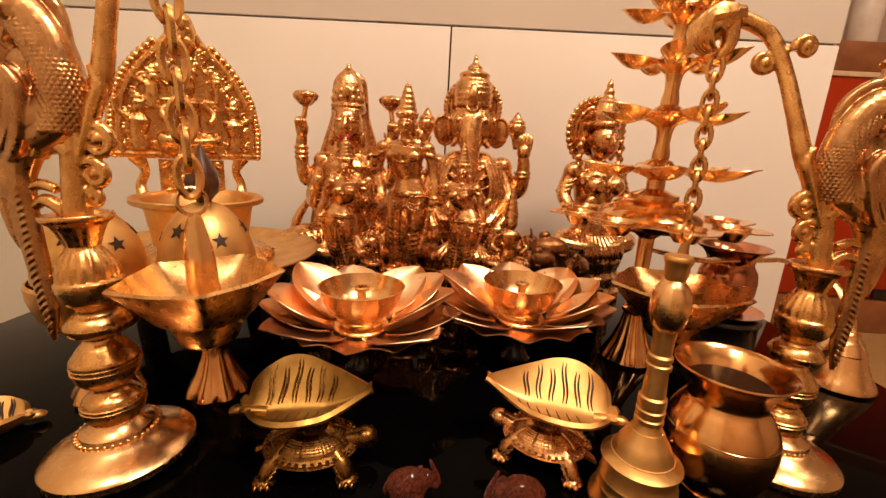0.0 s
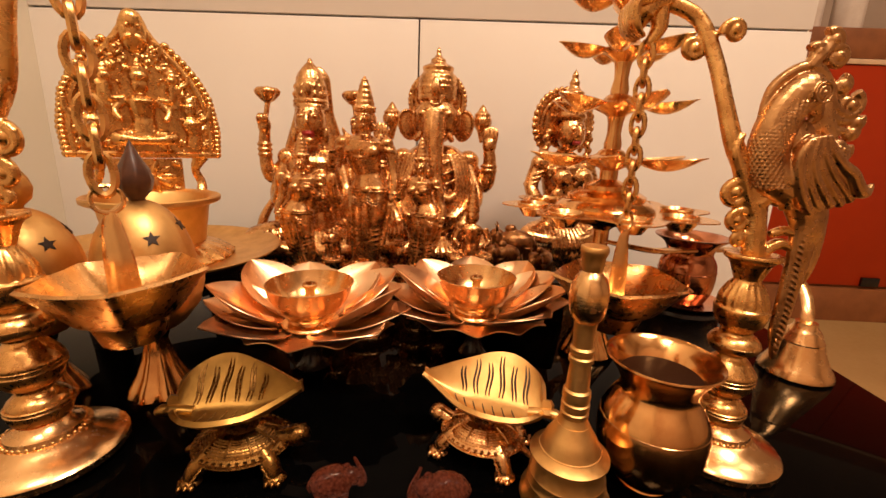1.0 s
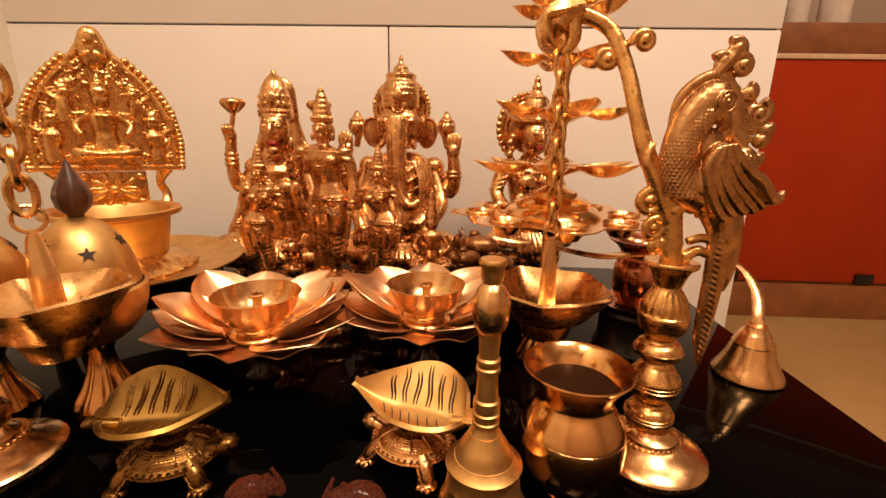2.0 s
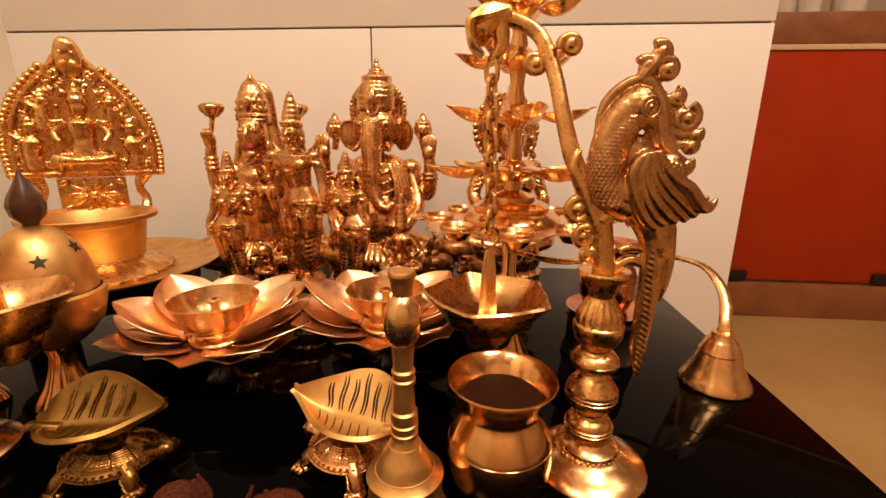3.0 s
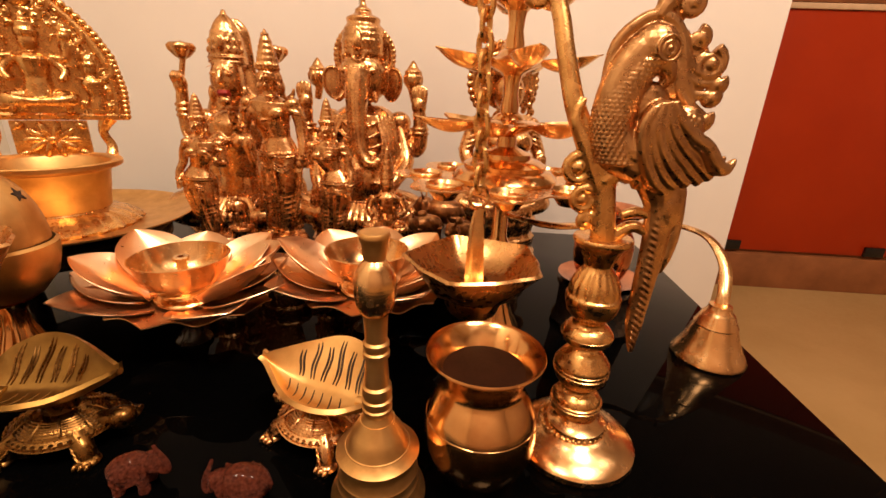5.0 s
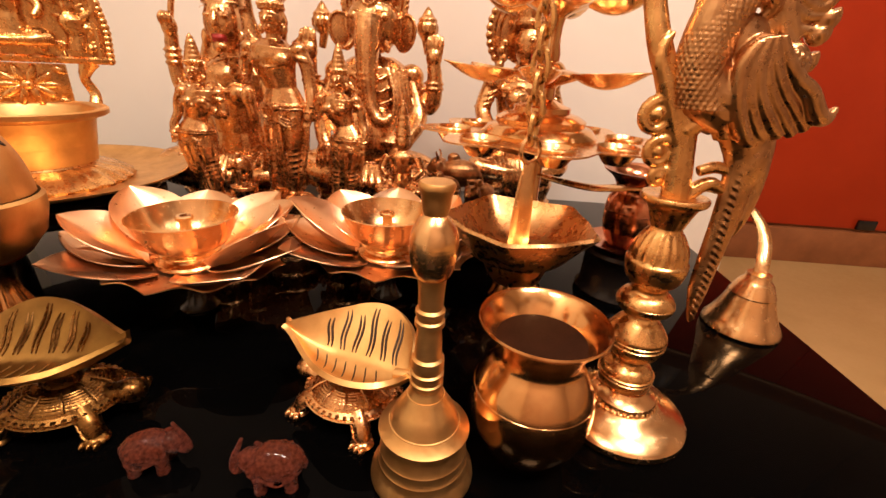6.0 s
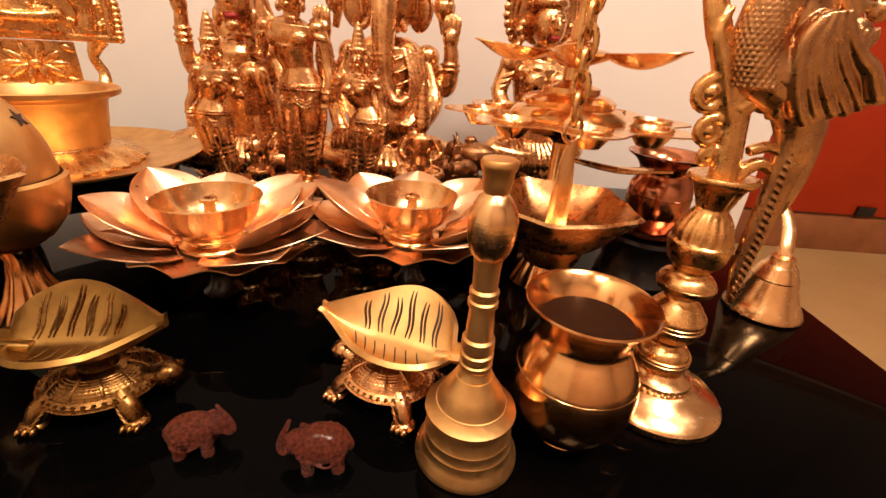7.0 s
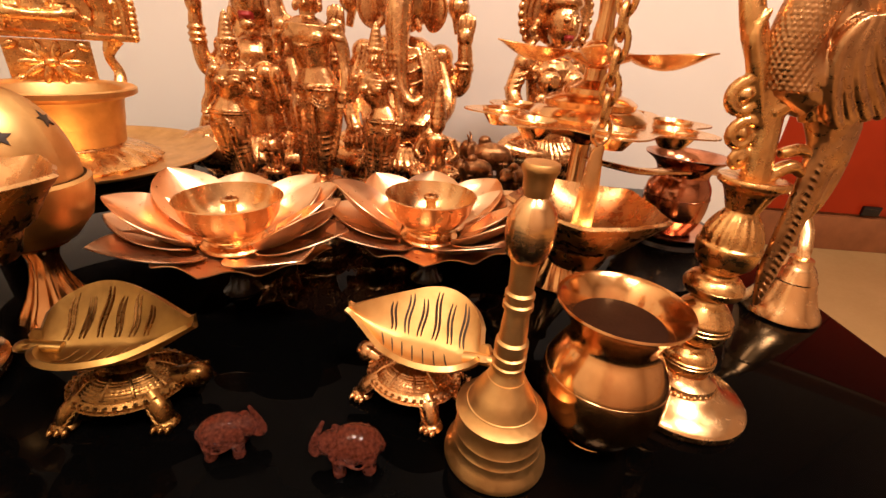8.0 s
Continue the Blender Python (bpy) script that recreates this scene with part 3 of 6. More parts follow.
    part("peacock", cast_mesh("peacock", fit_side(peacock_shape()), PLUMAGE, 0.0006, soft=1), None, t, "cast peacock with curled comb and scaled neck")
    bx, by, bz = bowl
    hang_chain((chain_top[0], chain_top[1], 0.293), (bx, by, bz + 0.052), t, links)
    ob = part("oil_bowl", spouted_bowl(bowl_r, 0.042, 5, bowl_turn), OILED, t, "hanging oil bowl with five pointed lips", m=pose(bx, by, bz))
    s = Shape().tube([(0, 0, -0.021), (0, 0, 0.012), (0, 0, 0.030), (0.0015, 0, 0.038)], [strap, strap * 0.83, strap * 0.56, 0.0028], 10, flat=0.35, side=(0, 1, 0))
    s.ring((0, 0, 0.0455), 0.0078, 0.0014, seg=22, tube_seg=6, turn=(90, 0, 35))
    part("strap", s, SPUN, ob)
    return t


peacock_lamp(pose(0.297, 0.331, 0), 1, (-0.077, 0.033, 0.124), (-0.080, 0.032), 0.046, 38, 0.0075, 1.0, "brass peacock oil lamp with a bowl hung on a chain")
peacock_lamp(pose(-0.1855, 0.285, 0.0018, 0, -3, 0) @ Matrix.Scale(1.08, 4), -1, (0.062, 0.010, 0.117), (0.063, 0.010), 0.0425, 12, 0.0115, 1.3, "brass peacock oil lamp with chained bowl beside incense burners")


# ---- lotus lamps ----
def petal_shape(l, w, rise, curl, base):
    """A cupped pointed petal that leaves the centre along x."""
    def fn(u, v):
        q = (v - 0.5) * 2
        wide = w * (math.sin(math.pi * min(1.0, 0.14 + 0.86 * u ** 0.95)) ** (0.50 + 0.35 * u)) if u < 1 else 0.0003
        x = base + l * u
        z = rise * u ** 1.5 + curl * wide * q * q - 0.0012 * math.cos(q * math.pi * 3) * (1 - u)
        return (x, wide * q * 0.5, z)
    return Shape().sheet(fn, 14, 10, 0.0008)


INNER = mesh_of("petal", petal_shape(0.063, 0.062, 0.044, 0.26, 0.027), PETAL, 60)
OUTER = mesh_of("petal", petal_shape(0.069, 0.068, 0.024, 0.12, 0.028), PETAL, 60)


def lotus_lamp(m, spin):
    """The petals are swung to the sides and the back, so that the bowl's front stands free."""
    t = thing("lotus_lamp", m, "coppery brass lotus oil lamp, petals swung open", "oil lamp", "lotus oil lamps")
    # foot painted black in place of the shade that the petals throw on it
    part("foot", Shape().lathe([(0.0, 0.0), (0.015, 0.0), (0.016, 0.003), (0.011, 0.008), (0.008, 0.018), (0.008, 0.030), (0.012, 0.037), (0.024, 0.041), (0.026, 0.043), (0.0, 0.044)], 48), BLACK, t, "narrow foot, blackened for the shade under the petals")

    def scallop(u, v):
        a = 2 * math.pi * v
        r = u * (0.054 + 0.0060 * (1 - abs(math.sin(6 * a)) ** 0.8))
        return (1.36 * r * math.cos(a), r * math.sin(a), 0.0435 + 0.0050 * u * u + 0.0018 * u ** 3 * math.cos(10 * a))
    part("scalloped_plate", Shape().sheet(scallop, 8, 100, 0.0009), PETAL, t)
    for a in (-42, -6, 36, 90, 142, 186, 219):
        part("petal", OUTER, None, t, m=Rz(spin + a) @ pose(0, 0, 0.0455, 0, random.uniform(-4, 2), 0))
    for a in (-10, 26, 54, 100, 142, 186):
        part("petal", INNER, None, t, m=Rz(spin + a + random.uniform(-3, 3)) @ pose(0, 0, 0.0478, 0, random.uniform(-6, 6), random.uniform(-4, 4)))
    b = part("bowl", Shape().lathe([(0.0, 0.0465), (0.0265, 0.0465), (0.0275, 0.0485), (0.0262, 0.0500), (0.0200, 0.0512), (0.0185, 0.0535), (0.0205, 0.0550), (0.0235, 0.0560), (0.0240, 0.0575), (0.0225, 0.0588), (0.0300, 0.0645), (0.0365, 0.0750), (0.0408, 0.0880), (0.0415, 0.0886), (0.0400, 0.0890), (0.0355, 0.0762), (0.0292, 0.0665), (0.0212, 0.0612), (0.0, 0.0600)], 64), SPUN, t, "round spun brass bowl on a ringed foot")
    part("wick_holder", Shape().lathe([(0.0062, 0.0598), (0.0050, 0.0620), (0.0046, 0.0640), (0.0046, 0.0825), (0.0068, 0.0840), (0.0070, 0.0868), (0.0060, 0.0876), (0.0032, 0.0876), (0.0028, 0.080), (0.0, 0.079)], 24), SPUN, b)
    return t


lotus_lamp(pose(-0.046, 0.420, 0), 4)
lotus_lamp(pose(0.115, 0.466, 0), -6)


# ---- tiered aarti lamp ----
def leaf_cup(l, w, d):
    """A little spoon-shaped cup, from its tier along x to a pointed tip."""
    def fn(u, v):
        q = (v - 0.5) * 2
        wide = w * (math.sin(math.pi * (0.08 + 0.92 * u ** 1.25)) ** 0.7) if u < 1 else 0.0004
        deep = -d * math.sin(math.pi * min(1, u * 1.05)) * (1 - q * q)
        return (l * u, wide * q * 0.5, deep + 0.0025 * u ** 4)
    return Shape().sheet(fn, 14, 8, 0.0009)


CUP_L = mesh_of("leaf_cup", leaf_cup(0.066, 0.030, 0.010), SPUN, 60)
CUP_M = mesh_of("leaf_cup", leaf_cup(0.056, 0.028, 0.010), SPUN, 60)
CUP_S = mesh_of("leaf_cup", leaf_cup(0.048, 0.026, 0.010), SPUN, 60)


def aarti_lamp(m):
    t = thing("tiered_aarti_lamp", m, "tall tiered brass aarti lamp with leaf cups and long curved handle", "oil lamp")
    part("foot", Shape().lathe([(0.0, 0.0), (0.027, 0.0), (0.029, 0.003), (0.026, 0.008), (0.019, 0.022), (0.013, 0.040), (0.0105, 0.055), (0.013, 0.058), (0.013, 0.061), (0.009, 0.064)], 60, lobes=12, depth=0.05, span=(0.007, 0.05)), POLISHED, t, "fluted foot")
    part("stem", Shape().lathe([(0.008, 0.062), (0.0075, 0.09), (0.011, 0.098), (0.0075, 0.106), (0.008, 0.140), (0.020, 0.150)], 28), POLISHED, t)

    def plate(u, v):
        a = 2 * math.pi * v
        star = 0.084 + 0.022 * (0.5 + 0.5 * math.cos(8 * a)) ** 0.8
        return (star * u * math.cos(a), star * u * math.sin(a), 0.1605 + 0.003 * u * u)
    bt = part("bottom_tier", Shape().sheet(plate, 6, 96, 0.0012), SPUN, t, "star-edged lowest tier")
    cup = mesh_of("cup", Shape().lathe([(0.0, -0.010), (0.009, -0.009), (0.014, -0.002), (0.0155, 0.0035), (0.0165, 0.004), (0.0160, 0.0048), (0.0135, 0.001), (0.0085, -0.0065), (0.0, -0.0075)], 28), SPUN)
    for i in range(8):
        a = math.radians(45 * i)
        part("cup", cup, None, bt, m=pose(0.074 * math.cos(a), 0.074 * math.sin(a), 0.1603))
    part("ringed_boss", Shape().lathe([(0.0, 0.146), (0.040, 0.150), (0.048, 0.158), (0.049, 0.164), (0.044, 0.170), (0.038, 0.172), (0.0385, 0.176), (0.032, 0.180), (0.024, 0.182), (0.024, 0.186), (0.016, 0.189), (0.009, 0.192), (0.0088, 0.205)], 56), POLISHED, t)
    for z, cups, mesh, r0, spin, up in ((0.212, 6, CUP_L, 0.022, 15, 2), (0.264, 5, CUP_M, 0.018, -8, 4), (0.314, 5, CUP_S, 0.014, 28, 5), (0.358, 5, CUP_S, 0.011, 4, 6)):
        tier = part("tier", Shape().lathe([(0.0078, z - 0.012), (0.011, z - 0.009), (r0 + 0.006, z - 0.003), (r0 + 0.008, z), (r0 + 0.004, z + 0.002), (0.015, z + 0.004), (0.012, z + 0.008), (0.0085, z + 0.010)], 40), POLISHED, t)
        for i in range(cups):
            part("leaf_cup", mesh, None, tier, m=Rz(spin + 360 / cups * i) @ pose(r0, 0, z + 0.001, 0, -up, 0))
    for z0, z1 in ((0.203, 0.205), (0.220, 0.254), (0.272, 0.304), (0.322, 0.349), (0.366, 0.392)):
        part("spindle", Shape().lathe([(0.0082, z0), (0.0085, z0 + 0.2 * (z1 - z0)), (0.0066, z0 + 0.5 * (z1 - z0)), (0.0072, z0 + 0.8 * (z1 - z0)), (0.0088, z1)], 24), POLISHED, t)
    part("finial", Shape().lathe([(0.007, 0.390), (0.011, 0.396), (0.009, 0.404), (0.004, 0.412), (0.0, 0.420)], 24), POLISHED, t)
    # handle and the small bell that it rests on
    h = part("handle", Shape().tube([(0.004, -0.004, 0.128), (0.045, -0.020, 0.124), (0.090, 0.005, 0.120), (0.148, 0.040, 0.114), (0.190, 0.054, 0.112), (0.217, 0.034, 0.106), (0.224, 0.006, 0.088), (0.218, -0.016, 0.066), (0.214, -0.022, 0.052)], [0.0045, 0.0065, 0.0068, 0.0065, 0.006, 0.006, 0.006, 0.006, 0.006], 10, flat=0.45, side=(0, 0, 1), smooth=6), SPUN, t, "flat curved handle")
    part("bell_rest", Shape().lathe([(0.0, 0.0), (0.0295, 0.0), (0.0305, 0.0012), (0.0300, 0.0035), (0.0264, 0.0095), (0.0258, 0.0103), (0.0214, 0.0200), (0.0180, 0.0300), (0.0172, 0.0318), (0.0176, 0.0330), (0.0168, 0.0342), (0.0135, 0.0420), (0.0120, 0.0440), (0.0098, 0.0465), (0.0090, 0.0510), (0.0, 0.0515)], 56), SPUN, h, "bell-shaped end", m=pose(0.214, -0.023, 0) @ Matrix.Diagonal((1.1, 1.1, 1.10, 1)))
    return t


aarti_lamp(pose(0.244, 0.484, 0))


# ---- hand bell and water pot ----
def hand_bell():
    t = thing("hand_bell", pose(0.1685, 0.272, 0), "brass hand bell with a turned handle standing on the table", "bell")
    part("bell", Shape().lathe([(0.024, 0.0013), (0.0272, 0.0000), (0.0290, 0.0016), (0.0286, 0.0046), (0.0262, 0.0082), (0.0248, 0.0132), (0.0250, 0.0143), (0.0244, 0.0153), (0.0238, 0.0198), (0.0240, 0.0209), (0.0234, 0.0219), (0.0224, 0.0297), (0.0214, 0.0350)], 72), SATIN, t, "flared bell body with turned rings")
    part("shoulder", Shape().lathe([(0.0212, 0.0339), (0.0240, 0.0340), (0.0247, 0.0346), (0.0246, 0.0354), (0.0196, 0.0392), (0.0192, 0.0400), (0.0186, 0.0402), (0.0182, 0.0410), (0.0170, 0.0440), (0.0158, 0.0471), (0.0146, 0.0490), (0.0122, 0.0529), (0.0100, 0.0573), (0.0, 0.0580)], 72), SATIN, t, "flaring shoulder above the bell")
    part("handle", Shape().lathe([(0.0100, 0.0565), (0.0084, 0.0600), (0.0080, 0.0620), (0.0086, 0.0630), (0.0086, 0.0655), (0.0078, 0.0662), (0.0078, 0.0680), (0.0086, 0.0690), (0.0086, 0.0715), (0.0076, 0.0722), (0.0076, 0.0745), (0.0085, 0.0752), (0.0083, 0.0800), (0.0070, 0.0812), (0.0068, 0.0880), (0.0060, 0.0985), (0.0074, 0.0995), (0.0074, 0.1020), (0.0064, 0.1028), (0.0064, 0.1050), (0.0072, 0.1058), (0.0072, 0.1078), (0.0060, 0.1090), (0.0062, 0.1170), (0.0066, 0.1230), (0.0070, 0.1255)], 48), SATIN, t, "turned handle")
    part("knob", Shape().lathe([(0.0070, 0.1250), (0.0090, 0.1280), (0.0106, 0.1335), (0.0112, 0.1400), (0.0106, 0.1465), (0.0082, 0.1520), (0.0052, 0.1555)], 44, curve=4), SPUN, t)
    part("cap", Shape().lathe([(0.0052, 0.1548), (0.0060, 0.1570), (0.0066, 0.1600), (0.0068, 0.1640), (0.0080, 0.1668), (0.0082, 0.1688), (0.0074, 0.1700), (0.0, 0.1702)], 10), SATIN, t, "faceted top of the handle")


hand_bell()


def water_pot(name, m, k, mat, label):
    s = Shape().lathe([(r * k * 0.87, z * k) for r, z in ((0.0, 0.0), (0.018, 0.0), (0.019, 0.002), (0.027, 0.008), (0.0355, 0.020), (0.0392, 0.0345), (0.0378, 0.049), (0.0315, 0.0605), (0.0275, 0.066), (0.0268, 0.071), (0.0310, 0.080), (0.0385, 0.0885), (0.0395, 0.0900), (0.0380, 0.0905), (0.0300, 0.0820), (0.0252, 0.073), (0.0255, 0.066), (0.0295, 0.060), (0.0355, 0.049), (0.0372, 0.034), (0.0335, 0.020), (0.025, 0.010), (0.0, 0.005))], 72, curve=3)
    t = thing(name, m, label, "pot")
    part("pot", s, mat, t)
    part("band", Shape().ring((0, 0, 0.048 * k), 0.0328 * k, 0.0005 * k, seg=56, tube_seg=6), mat, t)
    return t


wp = water_pot("water_pot", pose(0.229, 0.294, 0), 1.03, POLISHED, "round polished brass water pot with a flared rim")
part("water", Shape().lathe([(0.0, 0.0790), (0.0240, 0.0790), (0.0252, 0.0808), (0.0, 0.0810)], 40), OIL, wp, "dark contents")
pedestal = solid("pot_stand", Shape().lathe([(0.0, 0.0), (0.044, 0.0), (0.045, 0.004), (0.041, 0.010), (0.040, 0.040), (0.043, 0.046), (0.042, 0.050), (0.0, 0.050)], 48), BLACK, pose(0.358, 0.518, 0), "round black wooden pot stand", "stand")
cp = thing("copper_pot", pose(0.358, 0.518, 0.05), "small dark copper pot with a wide rim on a black stand", "pot")
part("pot", Shape().lathe([(0.0, 0.004), (0.0200, 0.004), (0.0235, 0.007), (0.0275, 0.016), (0.0298, 0.028), (0.0300, 0.040), (0.0290, 0.050), (0.0262, 0.056), (0.0240, 0.060), (0.0245, 0.066), (0.0290, 0.073), (0.0365, 0.0785), (0.0382, 0.0800), (0.0372, 0.0812), (0.0290, 0.0762), (0.0230, 0.069), (0.0225, 0.060), (0.0270, 0.050), (0.0280, 0.030), (0.0200, 0.010), (0.0, 0.008)], 64, curve=2), COPPER, cp)
part("band", Shape().ring((0, 0, 0.041), 0.0300, 0.0006, seg=56, tube_seg=6), COPPER, cp)
part("saucer", Shape().lathe([(0.0, 0.0005), (0.034, 0.0005), (0.042, 0.006), (0.043, 0.0068), (0.033, 0.004), (0.0, 0.003)], 48), COPPER, cp, "copper saucer")


# ---- turtles with leaf dishes ----
def leaf_dish_shape(l, w, back, front, sgn):
    """A leaf folded along its spine: drawn-out tip on the side of -x * sgn, thick stem opposite; the halves rise by back and front."""
    s = Shape()

    def wd(u):
        """Half width along the spine."""
        if u <= 0 or u >= 1:
            return 0.0012
        g = min(1.0, u / 0.93)
        body = w * 0.5 * (math.sin(math.pi * 0.5 * min(1.0, g / 0.66)) ** 1.35 if g < 0.66 else max(0.0, math.cos(math.pi * 0.5 * (g - 0.66) / 0.34)) ** 0.45)
        return max(body, 0.0034 if u > 0.5 else 0.0012)

    def spine(u):
        return 0.013 * max(0.0, 1 - u / 0.40) ** 1.5 + 0.003 * max(0.0, u - 0.8) / 0.2

    def up(u, q):
        k = (wd(u) / (w * 0.5)) ** 0.6
        if q > 0:
            return back * q ** 1.15 * k + spine(u)
        return (front * abs(q) ** 2.2 - 0.003 * math.sin(math.pi * min(1.0, -q))) * k + spine(u)

    def fn(u, v):
        q = (v - 0.5) * 2 * sgn
        reach = 0.86 if q > 0 else 0.86
        return (sgn * (-l / 2 + l * u), wd(u) * q * reach, up(u, q))
    s.sheet(fn, 56, 24, 0.0034 * (1 if sgn > 0 else 1))
    for i in range(6):
        for d in (0.0, 0.026):
            pts = []
            for j in range(9):
                q = 0.12 + (0.66 + 0.12 * (i % 2)) * j / 8
                u = 0.27 + 0.098 * i + d + 0.045 * (1 - q) + 0.008 * math.sin(q * 8 + i * 1.7)
                pts.append((sgn * (-l / 2 + l * u), wd(u) * q * 0.86, up(u, q) + 0.0003))
            s.tube(pts, [0.0004, 0.0006, 0.0008, 0.0009, 0.0009, 0.0009, 0.0008, 0.0006, 0.0003], 5, smooth=3, k=1)
    for i in range(7):
        pts = []
        for j in range(6):
            q = -0.12 - 0.60 * j / 5
            u = 0.30 + 0.075 * i - 0.06 * q * 2 - 0.05
            pts.append((sgn * (-l / 2 + l * u), wd(u) * q * 0.86, up(u, q) + 0.0002))
        s.tube(pts, [0.0003, 0.0005, 0.0005, 0.0005, 0.0004, 0.0002], 5, smooth=3, k=1)
    x1 = l / 2
    s.tube([(sgn * (x1 - 0.016), -0.001, 0.000), (sgn * (x1 - 0.006), -0.001, 0.0015), (sgn * (x1 + 0.003), 0, 0.0015), (sgn * (x1 + 0.007), 0, 0.000)], [0.0040, 0.0040, 0.0046, 0.0030], 12, flat=0.8, side=(0, 0, 1))
    return s


def turtle_dish(m, sgn, leaf_size, leaf_turn, leaf_at, leaf_metal, body, label):
    t = thing("turtle_dish", m, label, "dish", "turtle leaf dishes")
    flat = Matrix.Diagonal((0.94, 0.82, 1, 1))
    part("belly", Shape().lathe([(0.0, 0.007), (0.020, 0.007), (0.0280, 0.0105), (0.0325, 0.0140), (0.0330, 0.0160), (0.0, 0.0165)], 56, flat, curve=2), body, t)
    sh = part("shell", Shape().lathe([(0.0335, 0.0155), (0.0338, 0.0172), (0.0300, 0.0190), (0.0290, 0.0186), (0.0280, 0.0198), (0.0250, 0.0222), (0.0205, 0.0246), (0.0150, 0.0262), (0.0118, 0.0275), (0.0108, 0.0315), (0.0116, 0.0360), (0.0165, 0.0385), (0.0, 0.0392)], 144, flat, lobes=48, depth=0.016, span=(0.0195, 0.0260)), body, t, "low shell with hatched scutes")
    hatch = Shape()
    for r, z in ((0.0275, 0.0205), (0.0258, 0.0219), (0.0240, 0.0231), (0.0220, 0.0241), (0.0200, 0.0250), (0.0180, 0.0256)):
        hatch.ring((0, 0, z), r, 0.0006, flat, seg=56, tube_seg=5)
    for i in range(10):
        a = math.radians(36 * i + 10)
        hatch.tube([(r * math.cos(a), r * math.sin(a), z) for r, z in ((0.0288, 0.0200), (0.0240, 0.0236), (0.0160, 0.0266))], 0.0010, 6, flat, smooth=2)
    part("shell_hatching", hatch, body, sh)
    bead = Shape()
    for i in range(40):
        a = i * math.pi / 20
        bead.ball((0.0312 * math.cos(a), 0.0265 * math.sin(a), 0.0168), 0.0019, seg=6, rings=4)
    part("rope_edge", bead, body, t)
    for x, y in ((0.023, -0.0185), (-0.023, -0.0185), (0.023, 0.0185), (-0.023, 0.0185)):
        s = Shape().tube([(x * 0.75, y * 0.75, 0.015), (x * 1.02, y * 1.02, 0.010), (x * 1.12, y * 1.15, 0.0035)], [0.007, 0.0062, 0.0056], 10)
        s.ball((x * 1.16, y * 1.2, 0.003), (0.0078, 0.0072, 0.0034), seg=12, rings=6)
        for d in (-0.0032, 0.0, 0.0032):
            s.ball((x * 1.16 + d * 1.2, y * 1.2 + (-0.005 if y < 0 else 0.005), 0.0026), (0.0020, 0.0042, 0.0028), seg=8, rings=5)
        for f in (0.35, 0.6, 0.85):
            s.ring((x * (0.78 + 0.34 * f), y * (0.78 + 0.36 * f), 0.0145 - 0.0105 * f), 0.0066, 0.0008, seg=14, tube_seg=5, turn=(0, 40 if x > 0 else -40, 0))
        part("leg", s, body, t)
    s = Shape().tube([(0.022, 0, 0.015), (0.030, 0, 0.017), (0.035, 0, 0.018)], [0.0075, 0.007, 0.0075], 12)
    s.ball((0.0375, 0, 0.0185), (0.0092, 0.0082, 0.0078), seg=14, rings=8)
    s.ball((0.041, -0.0062, 0.0215), 0.0018, seg=6, rings=4)
    s.ball((0.041, 0.0062, 0.0215), 0.0018, seg=6, rings=4)
    part("head", s, body, t)
    part("tail", Shape().tube([(-0.028, 0, 0.013), (-0.036, 0, 0.010), (-0.040, 0.002, 0.008)], [0.004, 0.0026, 0.0008], 8), body, t)
    part("leaf_dish", leaf_dish_shape(*leaf_size, sgn), [leaf_metal, SHADED if leaf_metal == SHADED_YELLOW else GROOVE], t, "leaf-shaped dish with dark veins", m=pose(*leaf_at, 0, 0, leaf_turn))
    return t


# left turtle wears the shade-darkened brasses, the right one the plain ones
turtle_dish(pose(-0.052, 0.290, 0, 0, 0, 8), -1, (0.086, 0.060, 0.028, 0.008), 4, (-0.002, 0.0, 0.042), SHADED_YELLOW, SHADED, "brass turtle carrying a leaf-shaped dish, facing the bell")
turtle_dish(pose(0.117, 0.315, 0, 0, 0, 155) @ Matrix.Scale(0.96, 4), 1, (0.099, 0.066, 0.029, 0.009), -172, (0.0, 0.0, 0.042), SATIN, IDOL, "brass turtle carrying a pale leaf-shaped dish with dark veins")


# ---- idols: each one plain cast mesh ----
def crown(s, x, y, z, r, h, steps=5):
    prof = [(r, z), (r * 1.06, z + h * 0.02), (r * 1.06, z + h * 0.07), (r * 0.99, z + h * 0.09)]
    for i in range(steps):
        f0, f1 = 0.10 + 0.86 * i / steps, 0.10 + 0.86 * (i + 1) / steps
        q0, q1 = r * (1 - 0.64 * f0 ** 1.3), r * (1 - 0.64 * f1 ** 1.3)
        prof += [(q0 * 1.03, z + h * f0 + h * 0.02), (q0 * 1.02, z + h * f0 + h * 0.05), (q1, z + h * f1 - h * 0.01)]
    prof += [(r * 0.34, z + h), (r * 0.36, z + h * 1.05), (r * 0.15, z + h * 1.09), (r * 0.17, z + h * 1.13), (0.0, z + h * 1.2)]
    s.lathe(prof, 28, Matrix.Translation((x, y, 0)))


def pedestal_of(s, rx, ry, h):
    mt = Matrix.Diagonal((rx, ry, 1, 1))
    s.lathe([(0.0, 0.0), (1.0, 0.0), (1.0, h * 0.16), (0.93, h * 0.2), (0.90, h * 0.26), (0.95, h * 0.5), (0.88, h * 0.55), (0.86, h * 0.62), (0.94, h * 0.84), (0.94, h * 0.92), (0.88, h), (0.0, h)], 64, mt, lobes=16, depth=0.020, span=(h * 0.25, h * 0.85))


